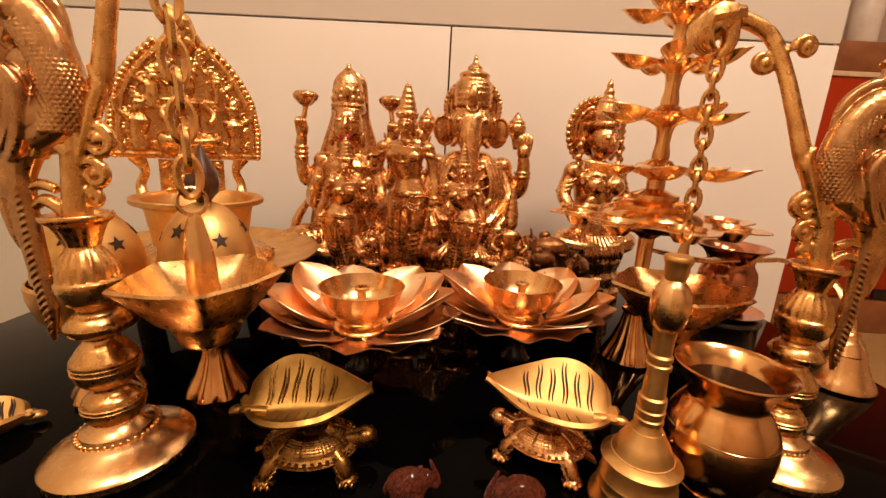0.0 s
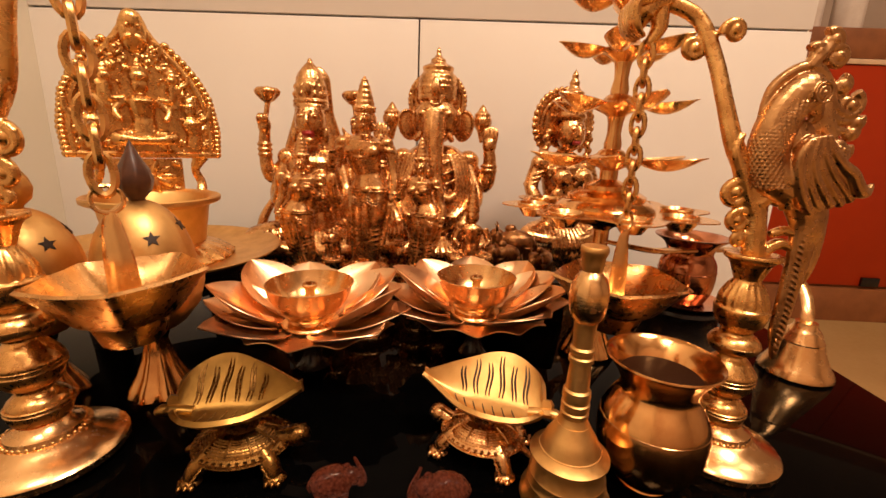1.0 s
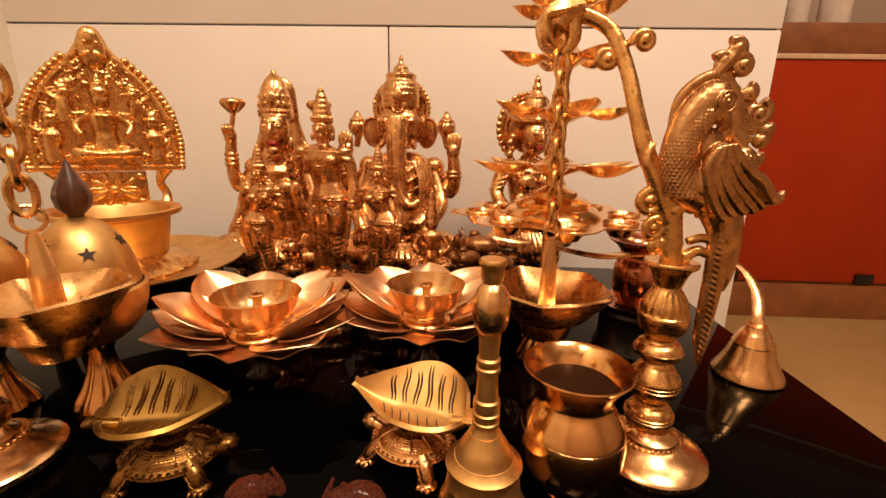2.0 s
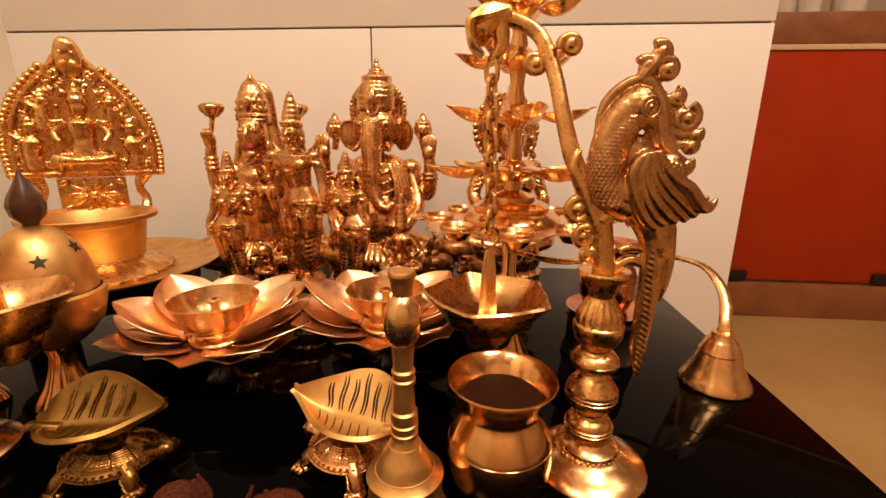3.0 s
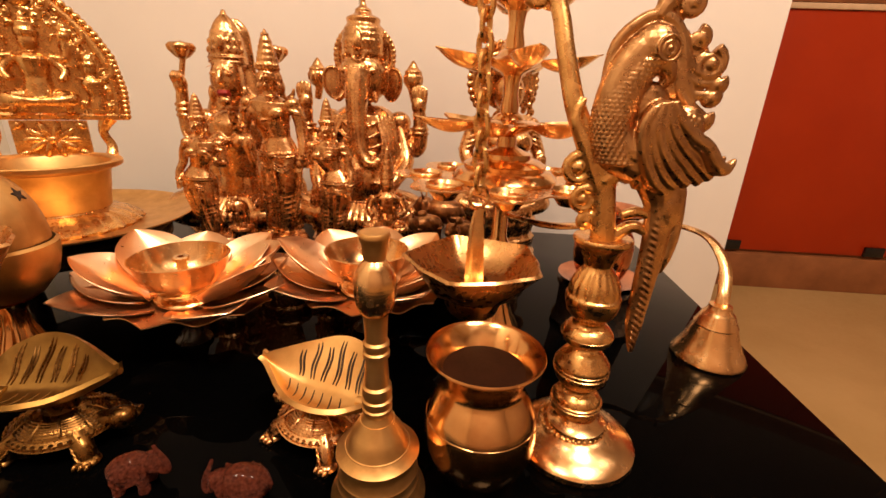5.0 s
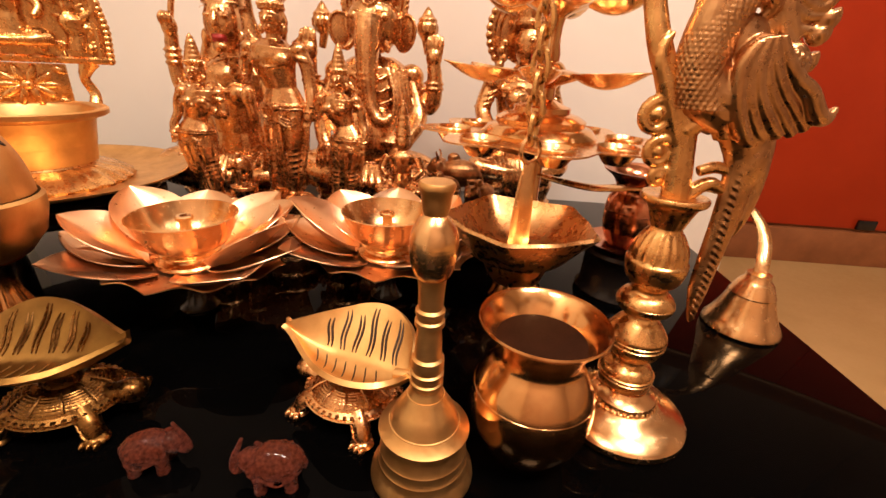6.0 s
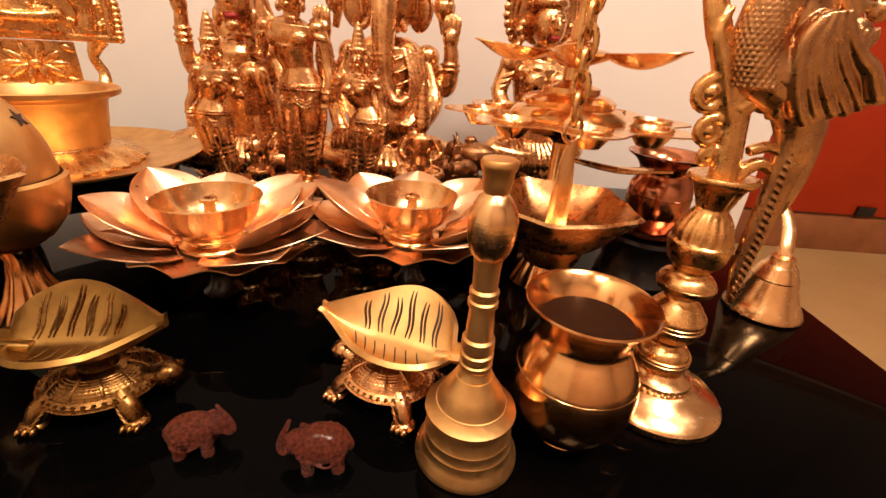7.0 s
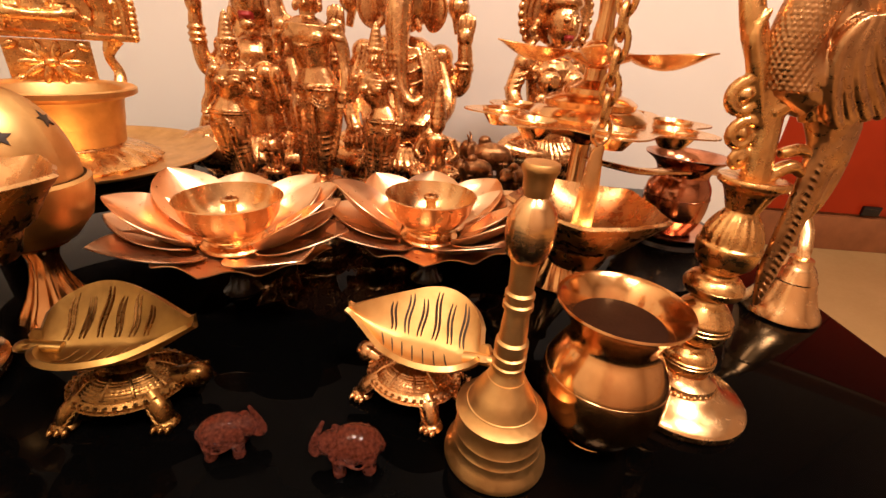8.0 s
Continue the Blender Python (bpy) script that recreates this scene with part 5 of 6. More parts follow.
def goddess():
    """A seated figure before a ring-shaped halo of beads."""
    s = Shape()
    pedestal_of(s, 0.066, 0.052, 0.070)
    k = Matrix.Translation((0, 0, 0.070))
    seated_body(s, k @ Matrix.Scale(0.72, 4), 0.084)
    s.tube([(0, 0, 0.02), (0, -0.002, 0.060), (0, -0.004, 0.090), (0, -0.004, 0.118), (0, 0, 0.134)], [0.034, 0.026, 0.034, 0.040, 0.016], 22, k, flat=0.66, side=(0, 1, 0))
    for sd in (-1, 1):
        s.ball((sd * 0.0175, -0.027, 0.106), (0.0165, 0.014, 0.016), k)
        s.ring((sd * 0.0175, -0.039, 0.107), 0.007, 0.0014, k, seg=16, tube_seg=5, turn=(90, 0, 0))
        s.ball((sd * 0.042, -0.002, 0.125), (0.0145, 0.0135, 0.015), k)
        s.tube([(sd * 0.044, 0, 0.122), (sd * 0.056, -0.006, 0.090), (sd * 0.050, -0.030, 0.070), (sd * 0.040, -0.046, 0.078)], [0.0115, 0.0105, 0.009, 0.0072], 14, k)
        s.ball((sd * 0.038, -0.050, 0.084), (0.009, 0.007, 0.011), k)
        for i in range(3):
            s.ring((sd * (0.047 + 0.003 * i), -0.002, 0.113 - 0.007 * i), 0.0128, 0.0018, k, seg=16, tube_seg=5, turn=(0, sd * 24, 0))
        for i in range(5):
            s.ball((sd * (0.034 + 0.004 * (i % 2)), -0.006, 0.172 - 0.0085 * i), 0.0058, k, seg=10, rings=6)
        s.ball((sd * 0.0085, -0.0308, 0.1765), (0.0042, 0.0024, 0.0018), k, seg=10, rings=6)
        s.tube([(sd * 0.0035, -0.0318, 0.182), (sd * 0.009, -0.0312, 0.184), (sd * 0.0155, -0.027, 0.182)], 0.0009, 5, k)
    s.lathe([(0.012, 0.128), (0.0105, 0.140), (0.012, 0.150)], 20, k)
    s.ball((0, -0.012, 0.171), (0.0215, 0.0205, 0.0265), k)
    s.tube([(0, -0.0318, 0.181), (0, -0.0355, 0.171), (0, -0.0350, 0.167)], [0.0018, 0.0030, 0.0036], 8, k)
    s.ball((0, -0.0312, 0.1575), (0.0052, 0.0026, 0.0022), k, k=1)
    for i in range(4):
        s.ring((0, -0.008, 0.138 - 0.008 * i), 0.018 + 0.0055 * i, 0.0022, k, seg=28, tube_seg=6, turn=(32, 0, 0), squash=(1, 0.85))
    s.lathe([(0.0190, 0.190), (0.0222, 0.193), (0.0222, 0.198), (0.0200, 0.200), (0.0210, 0.210), (0.0170, 0.222), (0.0150, 0.227), (0.0160, 0.229), (0.0100, 0.233), (0.0070, 0.238), (0.0078, 0.243), (0.0045, 0.248), (0.0050, 0.253), (0.0, 0.262)], 36, k @ Matrix.Translation((0, -0.008, 0)))
    for i in range(27):
        a = math.radians(-48 + 276 * i / 26)
        s.ball((0.0505 * math.cos(a), 0.010, 0.185 + 0.0505 * math.sin(a)), (0.0048, 0.0042, 0.0048), k, seg=8, rings=6)
    for R, r in ((0.045, 0.0034), (0.038, 0.0030)):
        s.tube([(R * math.cos(math.radians(-48 + 276 * i / 30)), 0.010, 0.185 + R * math.sin(math.radians(-48 + 276 * i / 30))) for i in range(31)], r, 7, k, smooth=1)
    s.ball((0, 0.010, 0.185), (0.038, 0.003, 0.038), k)
    for i in range(8):
        x = -0.032 + i * 0.009
        s.tube([(x * 0.6, -0.030, 0.030), (x, -0.046, 0.010), (x, -0.046, -0.004)], [0.004, 0.0045, 0.0035], 7, k)
    return s


def small_seated():
    s = Shape()
    pedestal_of(s, 0.026, 0.022, 0.016)
    k = Matrix.Translation((0, 0, 0.014)) @ Matrix.Scale(0.30, 4)
    seated_body(s, k, 0.080)
    s.tube([(0, 0, 0.03), (0, -0.004, 0.090), (0, -0.004, 0.150), (0, 0, 0.170)], [0.045, 0.036, 0.050, 0.020], 18, k, flat=0.7, side=(0, 1, 0))
    for sd in (-1, 1):
        s.tube([(sd * 0.055, 0, 0.150), (sd * 0.075, -0.010, 0.100), (sd * 0.050, -0.050, 0.080)], [0.017, 0.015, 0.011], 10, k)
    s.ball((0, -0.006, 0.205), (0.030, 0.030, 0.036), k)
    c = Shape()
    crown(c, 0, 0, 0.225, 0.030, 0.11, 4)
    s.add(c.v, c.f, k)
    return s


cast("seated_idol", lakshmi(), [IDOL, LIP], pose(-0.126, 0.688, 0, 0, 0, 6), 0.0014, "seated brass idol with lotus buds and red lips", "idol", spots=[((0.0, -0.036, 0.2265), (0.0085, 0.012, 0.0042))])
cast("elephant_headed_idol", elephant_headed(), IDOL, pose(0.056, 0.704, 0, 0, 0, -2), 0.0014, "seated brass elephant-headed idol with beaded halo", "idol")
cast("standing_idol", standing_figure(0.242, 0.056, 0.5, 1), IDOL, pose(-0.028, 0.590, 0, 0, 0, -8) @ Matrix.Diagonal((1.16, 1.12, 1, 1)), 0.00085, "slim standing brass idol with a tall crown", "idol", "standing idols")
cast("standing_idol", standing_figure(0.166, 0.062, -1.0, -1, True), IDOL, pose(-0.096, 0.551, 0, 0, 0, -6) @ Matrix.Diagonal((1.18, 1.12, 1, 1)), 0.0007, "small standing brass idol beside the tall standing one", "idol", "standing idols")
cast("standing_idol", standing_figure(0.166, 0.062, 1.1, 1, True), IDOL, pose(0.046, 0.568, 0, 0, 0, -10) @ Matrix.Diagonal((1.14, 1.12, 1, 1)), 0.0007, "small standing brass idol before the elephant-headed one", "idol", "standing idols")
cast("halo_idol", goddess(), [IDOL, LIP], pose(0.253, 0.716, 0, 0, 0, 20), 0.0013, "seated brass idol with a beaded ring halo and painted lips", "idol", spots=[((0.0, -0.034, 0.2275), (0.007, 0.010, 0.0032))])
cast("small_idol", small_seated(), IDOL, pose(0.112, 0.582, 0.056), 0.0008, "tiny seated brass idol with a pointed crown", "idol")
solid("idol_stand", Shape().lathe([(0.0, 0.0), (0.030, 0.0), (0.031, 0.004), (0.028, 0.008), (0.028, 0.050), (0.030, 0.054), (0.029, 0.056), (0.0, 0.056)], 40), BLACK, pose(0.112, 0.582, 0), "round black stand under the tiny idol", "stand")


def cow_shape(l, h):
    """A small four-legged animal that looks along x."""
    s = Shape()
    s.ball((0, 0, h * 0.58), (l * 0.40, l * 0.26, h * 0.33), seg=20, rings=12)
    for x in (-0.24, 0.22):
        for y in (-0.13, 0.13):
            s.tube([(x * l, y * l, h * 0.5), (x * l, y * l, h * 0.2), (x * l, y * l, 0.0)], [l * 0.11, l * 0.085, l * 0.095], 10)
    s.ball((l * 0.40, 0, h * 0.70), (l * 0.17, l * 0.16, h * 0.22), seg=16, rings=10)
    s.tube([(-l * 0.38, 0, h * 0.6), (-l * 0.44, 0, h * 0.45), (-l * 0.43, 0, h * 0.25)], [l * 0.03, l * 0.02, l * 0.02], 6)
    for y in (-1, 1):
        s.ball((l * 0.33, y * l * 0.17, h * 0.70), (l * 0.09, l * 0.03, h * 0.17), seg=12, rings=8, turn=(y * 12, 0, y * 20))
        s.tube([(l * 0.38, y * l * 0.09, h * 0.86), (l * 0.40, y * l * 0.15, h * 1.0), (l * 0.44, y * l * 0.11, h * 1.08)], [l * 0.03, l * 0.024, l * 0.008], 6)
    s.ball((l * 0.52, 0, h * 0.62), (l * 0.10, l * 0.09, h * 0.11), seg=12, rings=8)
    s.ball((l * 0.12, 0, h * 0.92), (l * 0.12, l * 0.10, h * 0.13), seg=12, rings=8)
    return s


def elephant_shape(l, h):
    """A plump little elephant that looks along x, trunk curled up against its head, flanks embossed."""
    s = Shape()
    s.ball((-l * 0.06, 0, h * 0.56), (l * 0.42, l * 0.31, h * 0.42), seg=24, rings=14)
    s.ball((l * 0.02, 0, h * 0.66), (l * 0.32, l * 0.27, h * 0.36), seg=24, rings=14)
    for x in (-0.26, 0.20):
        for y in (-0.16, 0.16):
            s.tube([(x * l, y * l, h * 0.45), (x * l, y * l, h * 0.2), (x * l, y * l, 0.0)], [l * 0.13, l * 0.105, l * 0.115], 12)
    s.ball((l * 0.36, 0, h * 0.66), (l * 0.18, l * 0.19, h * 0.27), seg=18, rings=12)
    s.tube([(l * 0.46, 0, h * 0.60), (l * 0.56, 0, h * 0.42), (l * 0.62, 0, h * 0.52), (l * 0.58, 0, h * 0.78), (l * 0.50, 0, h * 1.02), (l * 0.43, 0, h * 1.26)], [l * 0.11, l * 0.085, l * 0.065, l * 0.055, l * 0.048, l * 0.030], 12)
    s.tube([(-l * 0.46, 0, h * 0.66), (-l * 0.50, 0, h * 0.48), (-l * 0.46, 0, h * 0.30)], [l * 0.03, l * 0.025, l * 0.02], 6)
    for y in (-1, 1):
        s.ball((l * 0.25, y * l * 0.215, h * 0.68), (l * 0.12, l * 0.035, h * 0.22), seg=14, rings=8, turn=(y * 10, 0, y * 22))
        s.tube([(l * 0.46, y * l * 0.09, h * 0.52), (l * 0.57, y * l * 0.10, h * 0.46), (l * 0.62, y * l * 0.09, h * 0.50)], [l * 0.032, l * 0.024, l * 0.010], 7)
        for i in range(26):
            a, q = random.uniform(0, 2 * math.pi), random.uniform(0.2, 1.0)
            u, v = q * math.cos(a), q * math.sin(a)
            p = (-l * 0.10 + l * 0.27 * u, y * l * 0.315 * math.sqrt(max(0.05, 1 - 0.55 * q * q)), h * 0.58 + h * 0.26 * v)
            s.ball(p, (l * random.uniform(0.015, 0.04), l * 0.020, l * random.uniform(0.012, 0.026)), seg=7, rings=5, turn=(0, random.uniform(0, 180), 0))
        s.tube([(-l * 0.34, y * l * 0.25, h * 0.44), (-l * 0.10, y * l * 0.325, h * 0.34), (l * 0.16, y * l * 0.26, h * 0.44)], l * 0.022, 6)
    return s


ELEPHANT = elephant_shape(0.036, 0.0275)
cast("elephant_figurine", ELEPHANT, PAINTED, pose(0.020, 0.260, 0, 0, 0, 14) @ Matrix.Scale(0.86, 4), 0.0006, "tiny red-brown glazed elephant with raised trunk", "figurine", "elephant figurines")
cast("elephant_figurine", ELEPHANT, PAINTED, pose(0.090, 0.257, 0, 0, 0, 190) @ Matrix.Scale(0.94, 4), 0.0006, "tiny red-brown glazed elephant facing the other one", "figurine", "elephant figurines")
calf = Shape().lathe([(0.0, 0.0), (0.0125, 0.0), (0.0125, 0.062), (0.0140, 0.066), (0.0150, 0.072), (0.0142, 0.076), (0.0, 0.077)], 32)
calf.add(*[(q.v, q.f) for q in [cow_shape(0.028, 0.036)]][0], pose(0, 0, 0.0755, 0, 0, 235))
cast("calf_figurine", calf, IDOL, pose(-0.0625, 0.556, 0), 0.0007, "tiny brass calf on a round pedestal between standing idols", "figurine")
COW = cow_shape(0.052, 0.040)
for x, y, z, a, kz in ((0.160, 0.596, 0.056, 205, 1.0), (0.205, 0.582, 0.056, 232, 0.95), (0.178, 0.636, 0.056, 170, 1.35)):
    cast("cow_figurine", COW, DARK_IDOL, pose(x, y, z, 0, 0, a) @ Matrix.Scale(kz, 4), 0.0008, "small dark bronze cow figurine", "figurine", "cow figurines")
solid("figurine_stand", Shape().box((0.135, 0.556, 0.0), (0.235, 0.668, 0.056), bevel=0.003), BLACK, Matrix(), "low black wooden block under the cow figurines", "stand")


# ---- incense burners ----
def incense_burner(m, knob, label):
    t = thing("incense_burner", m, label, "incense burner", "incense burners")
    part("foot", Shape().lathe([(0.0, 0.0), (0.024, 0.0), (0.026, 0.003), (0.0235, 0.009), (0.017, 0.020), (0.0115, 0.034), (0.0092, 0.048), (0.012, 0.056), (0.020, 0.060)], 72, lobes=8, depth=0.055, span=(0.0025, 0.040)), POLISHED, t, "fluted foot")
    part("bowl", Shape().lathe([(0.010, 0.057), (0.026, 0.064), (0.038, 0.078), (0.0425, 0.094), (0.0430, 0.104), (0.0405, 0.106), (0.0395, 0.094), (0.034, 0.078), (0.0, 0.066)], 48), SATIN, t)

    def dome(u, v):
        a, e = 2 * math.pi * v, math.radians(2 + 80 * u)
        return (0.0385 * math.cos(e) * math.cos(a), 0.0385 * math.cos(e) * math.sin(a), 0.104 + 0.058 * math.sin(e))
    d = part("lid", Shape().sheet(dome, 12, 40, -0.0012), SATIN, t, "domed lid with star-shaped holes")
    for i in range(6):
        a, e = math.radians(60 * i + 18), math.radians(34 if i % 2 else 42)
        pts = []
        for j in range(10):
            q = 0.0062 if j % 2 == 0 else 0.0028
            pts.append((q * math.cos(j * math.pi / 5 + 1.57), q * math.sin(j * math.pi / 5 + 1.57)))
        c = Vector((0.0385 * math.cos(e) * math.cos(a), 0.0385 * math.cos(e) * math.sin(a), 0.104 + 0.058 * math.sin(e)))
        nrm = Vector((math.cos(e) * math.cos(a) / 0.0425, math.cos(e) * math.sin(a) / 0.0425, math.sin(e) / 0.056)).normalized()
        q = nrm.to_track_quat("Z", "Y").to_matrix().to_4x4()
        vs = [(0, 0, 0.0008)] + [(x, y, 0.0004) for x, y in pts] + [(x, y, -0.003) for x, y in pts]
        fs = [(0, 1 + j, 1 + (j + 1) % 10) for j in range(10)] + [(1 + j, 11 + j, 11 + (j + 1) % 10, 1 + (j + 1) % 10) for j in range(10)]
        part("star_hole", Shape().add(vs, fs, Matrix.Translation(c) @ q), GROOVE, d, "dark star-shaped hole")
    part("knob", Shape().lathe([(0.005, 0.158), (0.006, 0.163), (0.0115, 0.169), (0.0132, 0.177), (0.0112, 0.184), (0.0068, 0.192), (0.0032, 0.199), (0.0, 0.206)], 28, lobes=8, depth=0.05, span=(0.165, 0.188)), knob, t, "dark turned knob")
    return t


incense_burner(pose(-0.162, 0.366, 0) @ Matrix.Diagonal((0.97, 0.97, 1.05, 1)), KNOB, "brass incense burner with a star-pierced dome and dark knob")
incense_burner(pose(-0.249, 0.352, 0, 0, 0, 25), SATIN, "brass incense burner with star-pierced dome behind the peacock lamp")


# ---- lamp with an arched back on a tray ----
def arched_lamp():
    m = pose(-0.261, 0.523, 0.0, 0, 0, 36)
    st = thing("tray_stool", m, "low round black stool under the tray", "stool")
    part("seat", Shape().lathe([(0.0, 0.052), (0.105, 0.052), (0.108, 0.056), (0.108, 0.070), (0.104, 0.074), (0.0, 0.074)], 56), BLACK, st)
    for i in range(4):
        a = math.radians(45 + 90 * i)
        part("leg", Shape().lathe([(0.0, 0.0), (0.009, 0.0), (0.011, 0.02), (0.009, 0.0525)], 16, Matrix.Translation((0.085 * math.cos(a), 0.085 * math.sin(a), 0))), BLACK, st)
    tr = solid("brass_tray", Shape().lathe([(0.0, 0.0), (0.105, 0.0), (0.128, 0.007), (0.136, 0.010), (0.1365, 0.0118), (0.134, 0.0122), (0.127, 0.009), (0.104, 0.002), (0.0, 0.002)], 80), SATIN, m @ pose(0, 0.01, 0.0745), "wide shallow satin brass tray", "tray")
    t = thing("arched_lamp", m @ pose(0, 0, 0.0765), "brass oil lamp with a beaded arched back on a tray", "oil lamp")
    # leaf-fluted foot and pot
    s = Shape().lathe([(0.0, 0.0), (0.078, 0.0), (0.079, 0.003), (0.066, 0.012), (0.050, 0.018), (0.048, 0.022), (0.0, 0.022)], 96, lobes=26, depth=0.035, span=(0.001, 0.013))
    part("foot", s, BRASS, t, "round foot of pressed leaves")
    part("pot", Shape().lathe([(0.0500, 0.020), (0.0525, 0.040), (0.0560, 0.0600), (0.0575, 0.0632), (0.0670, 0.0665), (0.0692, 0.0680), (0.0695, 0.0725), (0.0680, 0.0738), (0.0600, 0.0722), (0.0570, 0.0690), (0.0530, 0.040), (0.0485, 0.030), (0.0, 0.028)], 72), SATIN, t, "wide oil pot with a flat rim")
    by = 0.062
    for sd in (-1, 1):
        part("bracket", Shape().tube([(sd * 0.052, by - 0.012, 0.060), (sd * 0.056, by, 0.080), (sd * 0.050, by, 0.098), (sd * 0.058, by, 0.116)], [0.008, 0.0055, 0.005, 0.010], 10, flat=0.6, side=(0, 1, 0)), BRASS, t)
    # flower panel
    s = Shape().box((-0.036, by - 0.003, 0.066), (0.036, by + 0.002, 0.112), bevel=0.001)
    for i in range(10):
        a = i * 2 * math.pi / 10
        s.ball((0.017 * math.cos(a), by - 0.005, 0.090 + 0.011 * math.sin(a)), (0.0115, 0.003, 0.0042), turn=(0, -math.degrees(a), 0), seg=12, rings=6)
    s.ball((0, by - 0.007, 0.090), (0.006, 0.004, 0.005))
    for sx in (-1, 1):
        for z in (0.073, 0.106):
            s.ball((sx * 0.029, by - 0.005, z), (0.007, 0.003, 0.004), turn=(0, 30 * sx, 0), seg=10, rings=6)
    part("flower_panel", s, BRASS, t, "panel with a cast flower")

    def outline(f):
        """Half-arch from the foot (f = 0) to the peak (f = 1), with hollow shoulders below the crest."""
        knots = ((0.0, 0.081), (0.2, 0.083), (0.44, 0.076), (0.60, 0.062), (0.72, 0.046), (0.80, 0.032), (0.88, 0.021), (0.95, 0.014), (1.0, 0.0))
        for (f0, x0), (f1, x1) in zip(knots, knots[1:]):
            if f <= f1:
                return (0.92 * (x0 + (x1 - x0) * (f - f0) / (f1 - f0)), 0.116 + 0.158 * f)
        return (0.0, 0.274)
    N = 26
    left = [outline(i / N) for i in range(N + 1)]
    prof = [(-x, z) for x, z in left] + [(x, z) for x, z in reversed(left)][1:]
    s = Shape()
    n = len(prof)
    vs = [(x, by + 0.003, z) for x, z in prof] + [(x, by - 0.002, z) for x, z in prof]
    fs = [tuple(reversed(range(n, 2 * n))), tuple(range(n))] + [(i, (i + 1) % n, n + (i + 1) % n, n + i) for i in range(n)]
    s.add(vs, fs)
    part("back_plate", s, BRASS, t, "arched back plate")
    s = Shape()
    s.tube([(x * 0.93, by - 0.003, 0.116 + (z - 0.116) * 0.96) for x, z in prof], 0.0042, 8, smooth=1)
    s.tube([(x * 0.83, by - 0.003, 0.116 + (z - 0.116) * 0.86 + 0.002) for x, z in prof], 0.0028, 8, smooth=1)
    s.tube([(-0.075, by - 0.003, 0.117), (0, by - 0.005, 0.117), (0.075, by - 0.003, 0.117)], 0.0042, 8)
    part("arch_rim", s, BRASS, t)
    bead = mesh_of("bead", Shape().ball((0, 0, 0), (0.0052, 0.0042, 0.0046), seg=10, rings=6), BRASS)
    for i in range(23):
        x, z = outline(i / 27)
        for sd in (-1, 1):
            part("bead", bead, None, t, m=pose(sd * (x + 0.003), by, z + 0.001))
    s = Shape().ball((0, by - 0.003, 0.256), (0.0155, 0.010, 0.024))
    s.ball((0, by - 0.006, 0.268), (0.012, 0.009, 0.013))
    for sd in (-1, 1):
        s.ball((sd * 0.0055, by - 0.013, 0.262), 0.0028, seg=8, rings=6)
        s.tube([(sd * 0.002, by - 0.012, 0.252), (sd * 0.009, by - 0.011, 0.249), (sd * 0.013, by - 0.006, 0.243)], [0.003, 0.003, 0.001], 6)
    for sd in (-1, 1):
        scroll(s, (sd * 0.018, by - 0.005, 0.238), 0.009, 1.3, 0.0035, 1.6, -sd)
    part("crest", s, BRASS, t, "lion-mask crest")
    # relief: seated figure, attendants and scrollwork
    s = Shape()
    k = Matrix.Translation((0, by - 0.006, 0.128)) @ Matrix.Diagonal((0.36, 0.32, 0.36, 1))
    seated_body(s, k, 0.078)
    s.tube([(0, 0, 0.03), (0, 0, 0.09), (0, 0, 0.145), (0, 0, 0.165)], [0.044, 0.034, 0.045, 0.018], 16, k)
    for sd in (-1, 1):
        s.tube([(sd * 0.045, 0, 0.145), (sd * 0.075, -0.01, 0.110), (sd * 0.060, -0.03, 0.080)], [0.014, 0.012, 0.010], 8, k)
        s.tube([(sd * 0.045, 0, 0.150), (sd * 0.085, -0.01, 0.150), (sd * 0.090, -0.01, 0.200)], [0.013, 0.012, 0.010], 8, k)
        s.ball((sd * 0.090, -0.01, 0.215), (0.018, 0.014, 0.016), k)
    s.ball((0, 0, 0.195), (0.026, 0.026, 0.032), k)
    s.lathe([(0.028, 0.21), (0.030, 0.225), (0.024, 0.235), (0.022, 0.25), (0.013, 0.256), (0.010, 0.27), (0.0, 0.285)], 16, k)
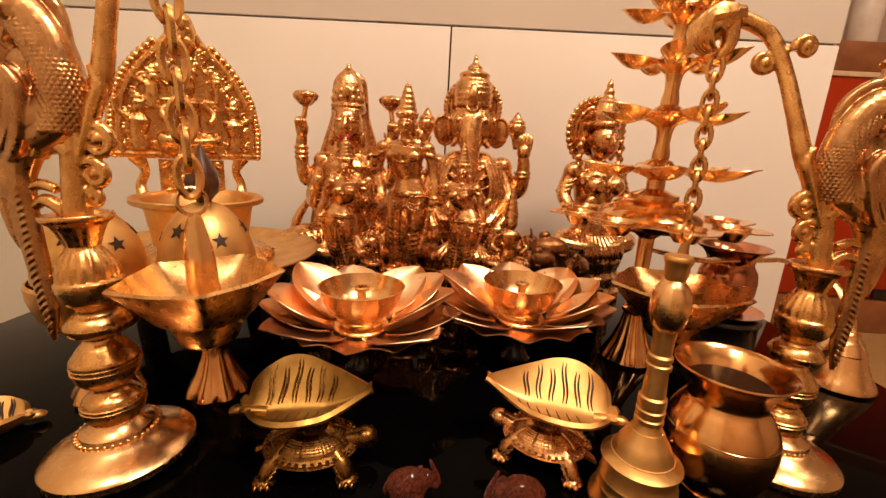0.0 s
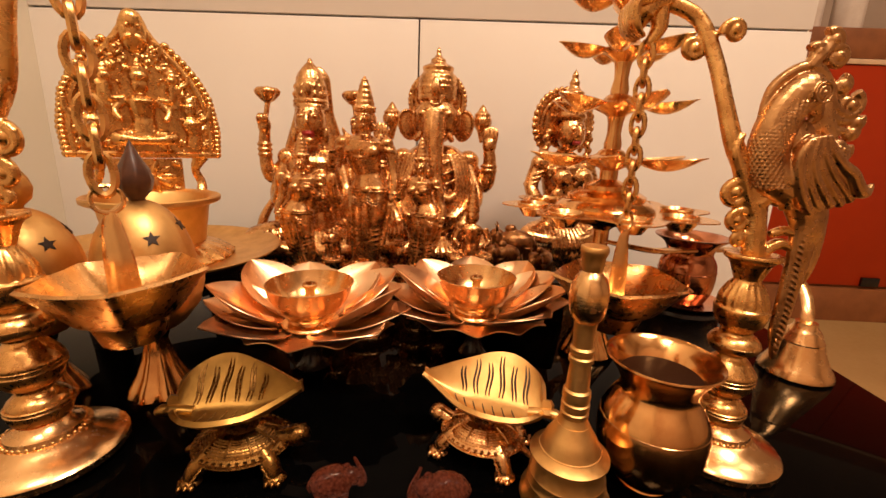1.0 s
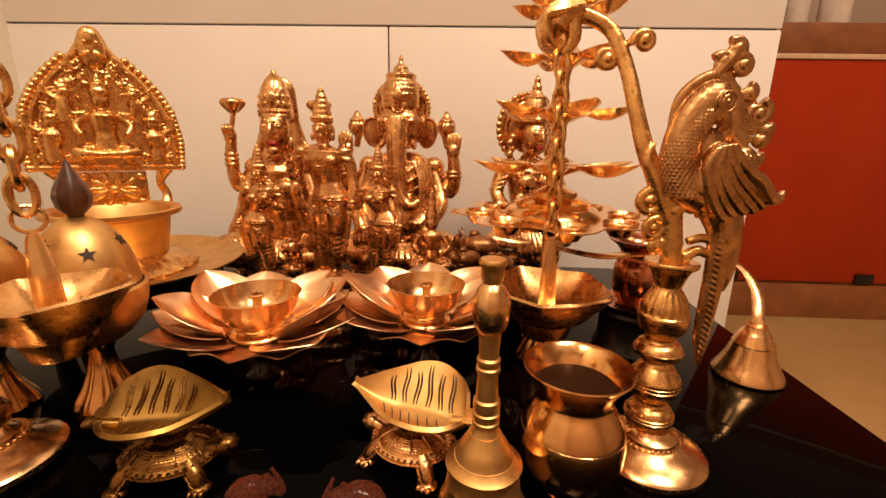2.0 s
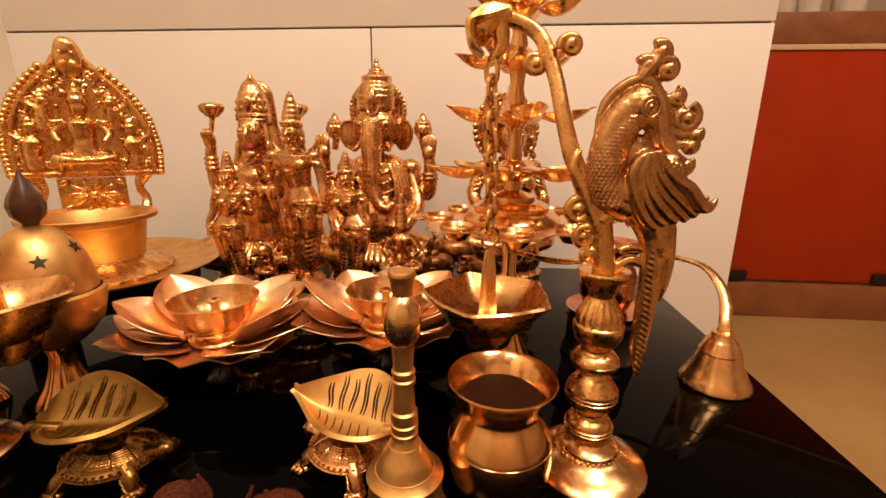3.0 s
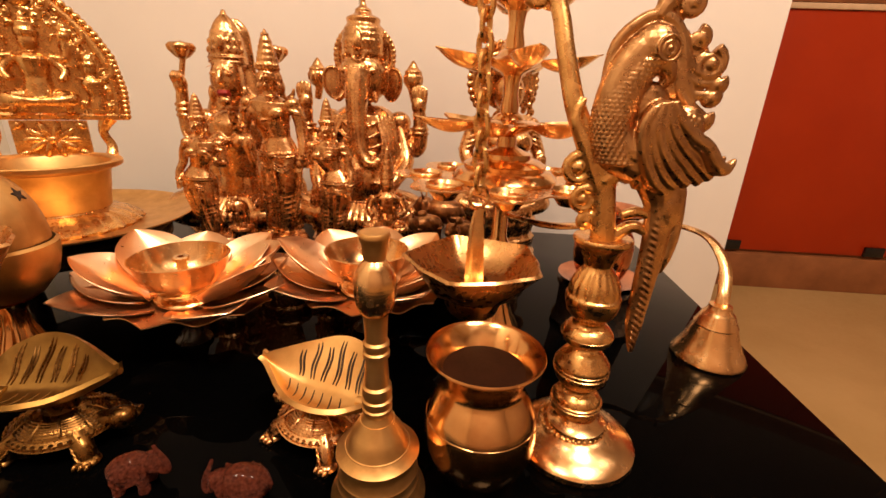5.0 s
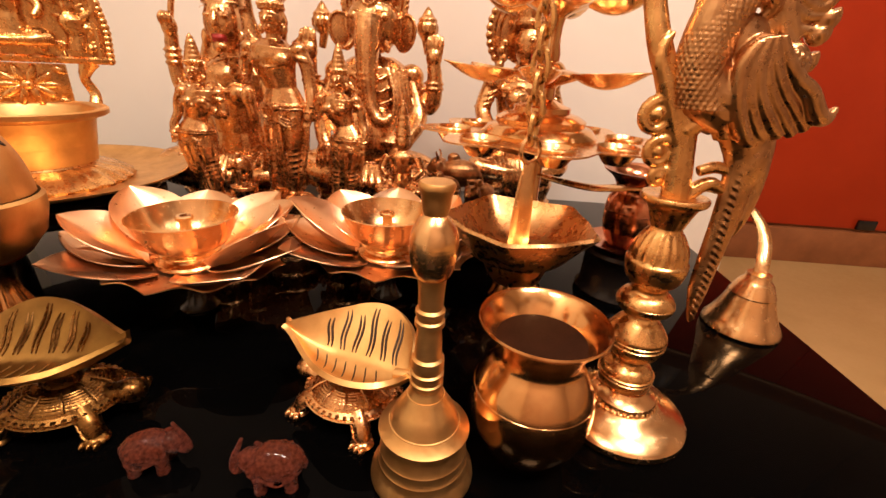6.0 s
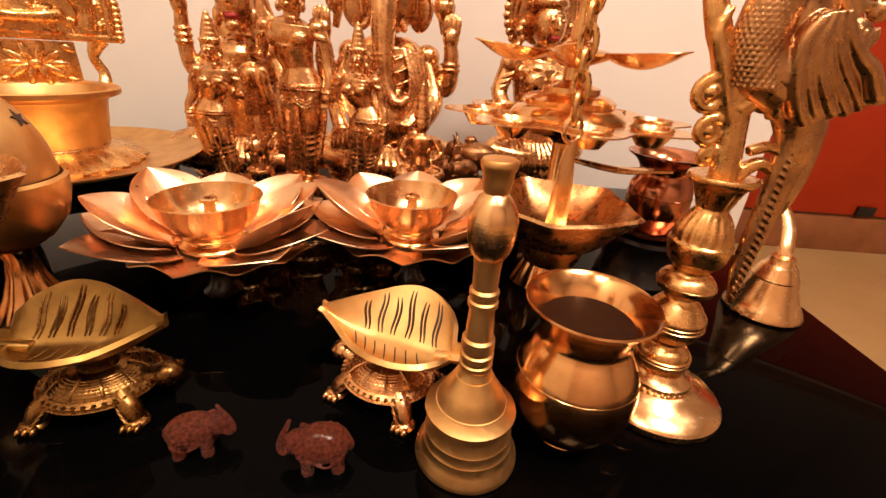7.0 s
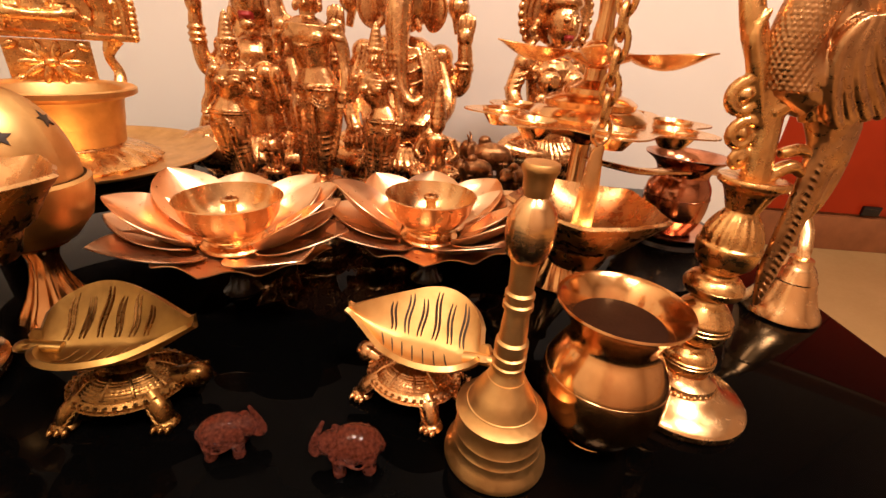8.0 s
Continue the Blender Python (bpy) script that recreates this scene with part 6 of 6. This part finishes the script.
    for sd in (-1, 1):
        for dx, z, kk in ((0.050, 0.125, 0.26), (0.034, 0.172, 0.20)):
            q = Matrix.Translation((sd * dx, by - 0.005, z)) @ Matrix.Diagonal((kk, kk * 0.7, kk, 1))
            s.tube([(0, 0, 0.0), (0.01 * sd, 0, 0.06), (0, 0, 0.12), (0, 0, 0.15)], [0.040, 0.034, 0.045, 0.018], 12, q)
            s.ball((0, 0, 0.175), (0.027, 0.027, 0.030), q)
            s.lathe([(0.028, 0.19), (0.029, 0.20), (0.021, 0.21), (0.018, 0.225), (0.008, 0.235), (0.0, 0.25)], 12, q)
            s.tube([(0.04 * sd, -0.01, 0.13), (0.08 * sd, -0.01, 0.16), (0.085 * sd, -0.01, 0.21)], 0.014, 8, q)
        for cx, z, r, st in ((0.066, 0.148, 0.007, 0), (0.064, 0.166, 0.007, 1), (0.054, 0.186, 0.0065, 2), (0.042, 0.204, 0.0065, 3), (0.028, 0.218, 0.0065, 1), (0.020, 0.128, 0.006, 2), (0.068, 0.130, 0.006, 1), (0.036, 0.130, 0.005, 0), (0.014, 0.226, 0.006, 2)):
            scroll(s, (sd * cx, by - 0.004, z), r, 1.35, 0.0024, st, sd)
    rng = random.Random(4)
    for i in range(110):
        f = rng.uniform(0.03, 0.80)
        x0, z = outline(f)
        x = rng.uniform(-0.80, 0.80) * x0
        if abs(x) < 0.022 and z < 0.215:
            continue
        a, l = rng.uniform(0, 6.28), rng.uniform(0.004, 0.0075)
        dx, dz = math.cos(a) * l, math.sin(a) * l
        s.tube([(x - dx, by - 0.002, z - dz), (x + dz * 0.5, by - 0.006, z - dx * 0.5), (x + dx, by - 0.003, z + dz)], [0.0012, 0.0024, 0.0010], 6, smooth=3)
    part("relief", cast_mesh("relief", s, BRASS, 0.0009), None, t, "cast figures and scrollwork")
    return t


arched_lamp()

# small leaf plate at the table's edge
solid("leaf_plate", leaf_dish_shape(0.070, 0.050, 0.012, 0.012, 1), [SATIN, GROOVE], pose(-0.305, 0.292, 0.0035, 0, 0, 30), "small shiny brass leaf plate near the table's edge", "plate")
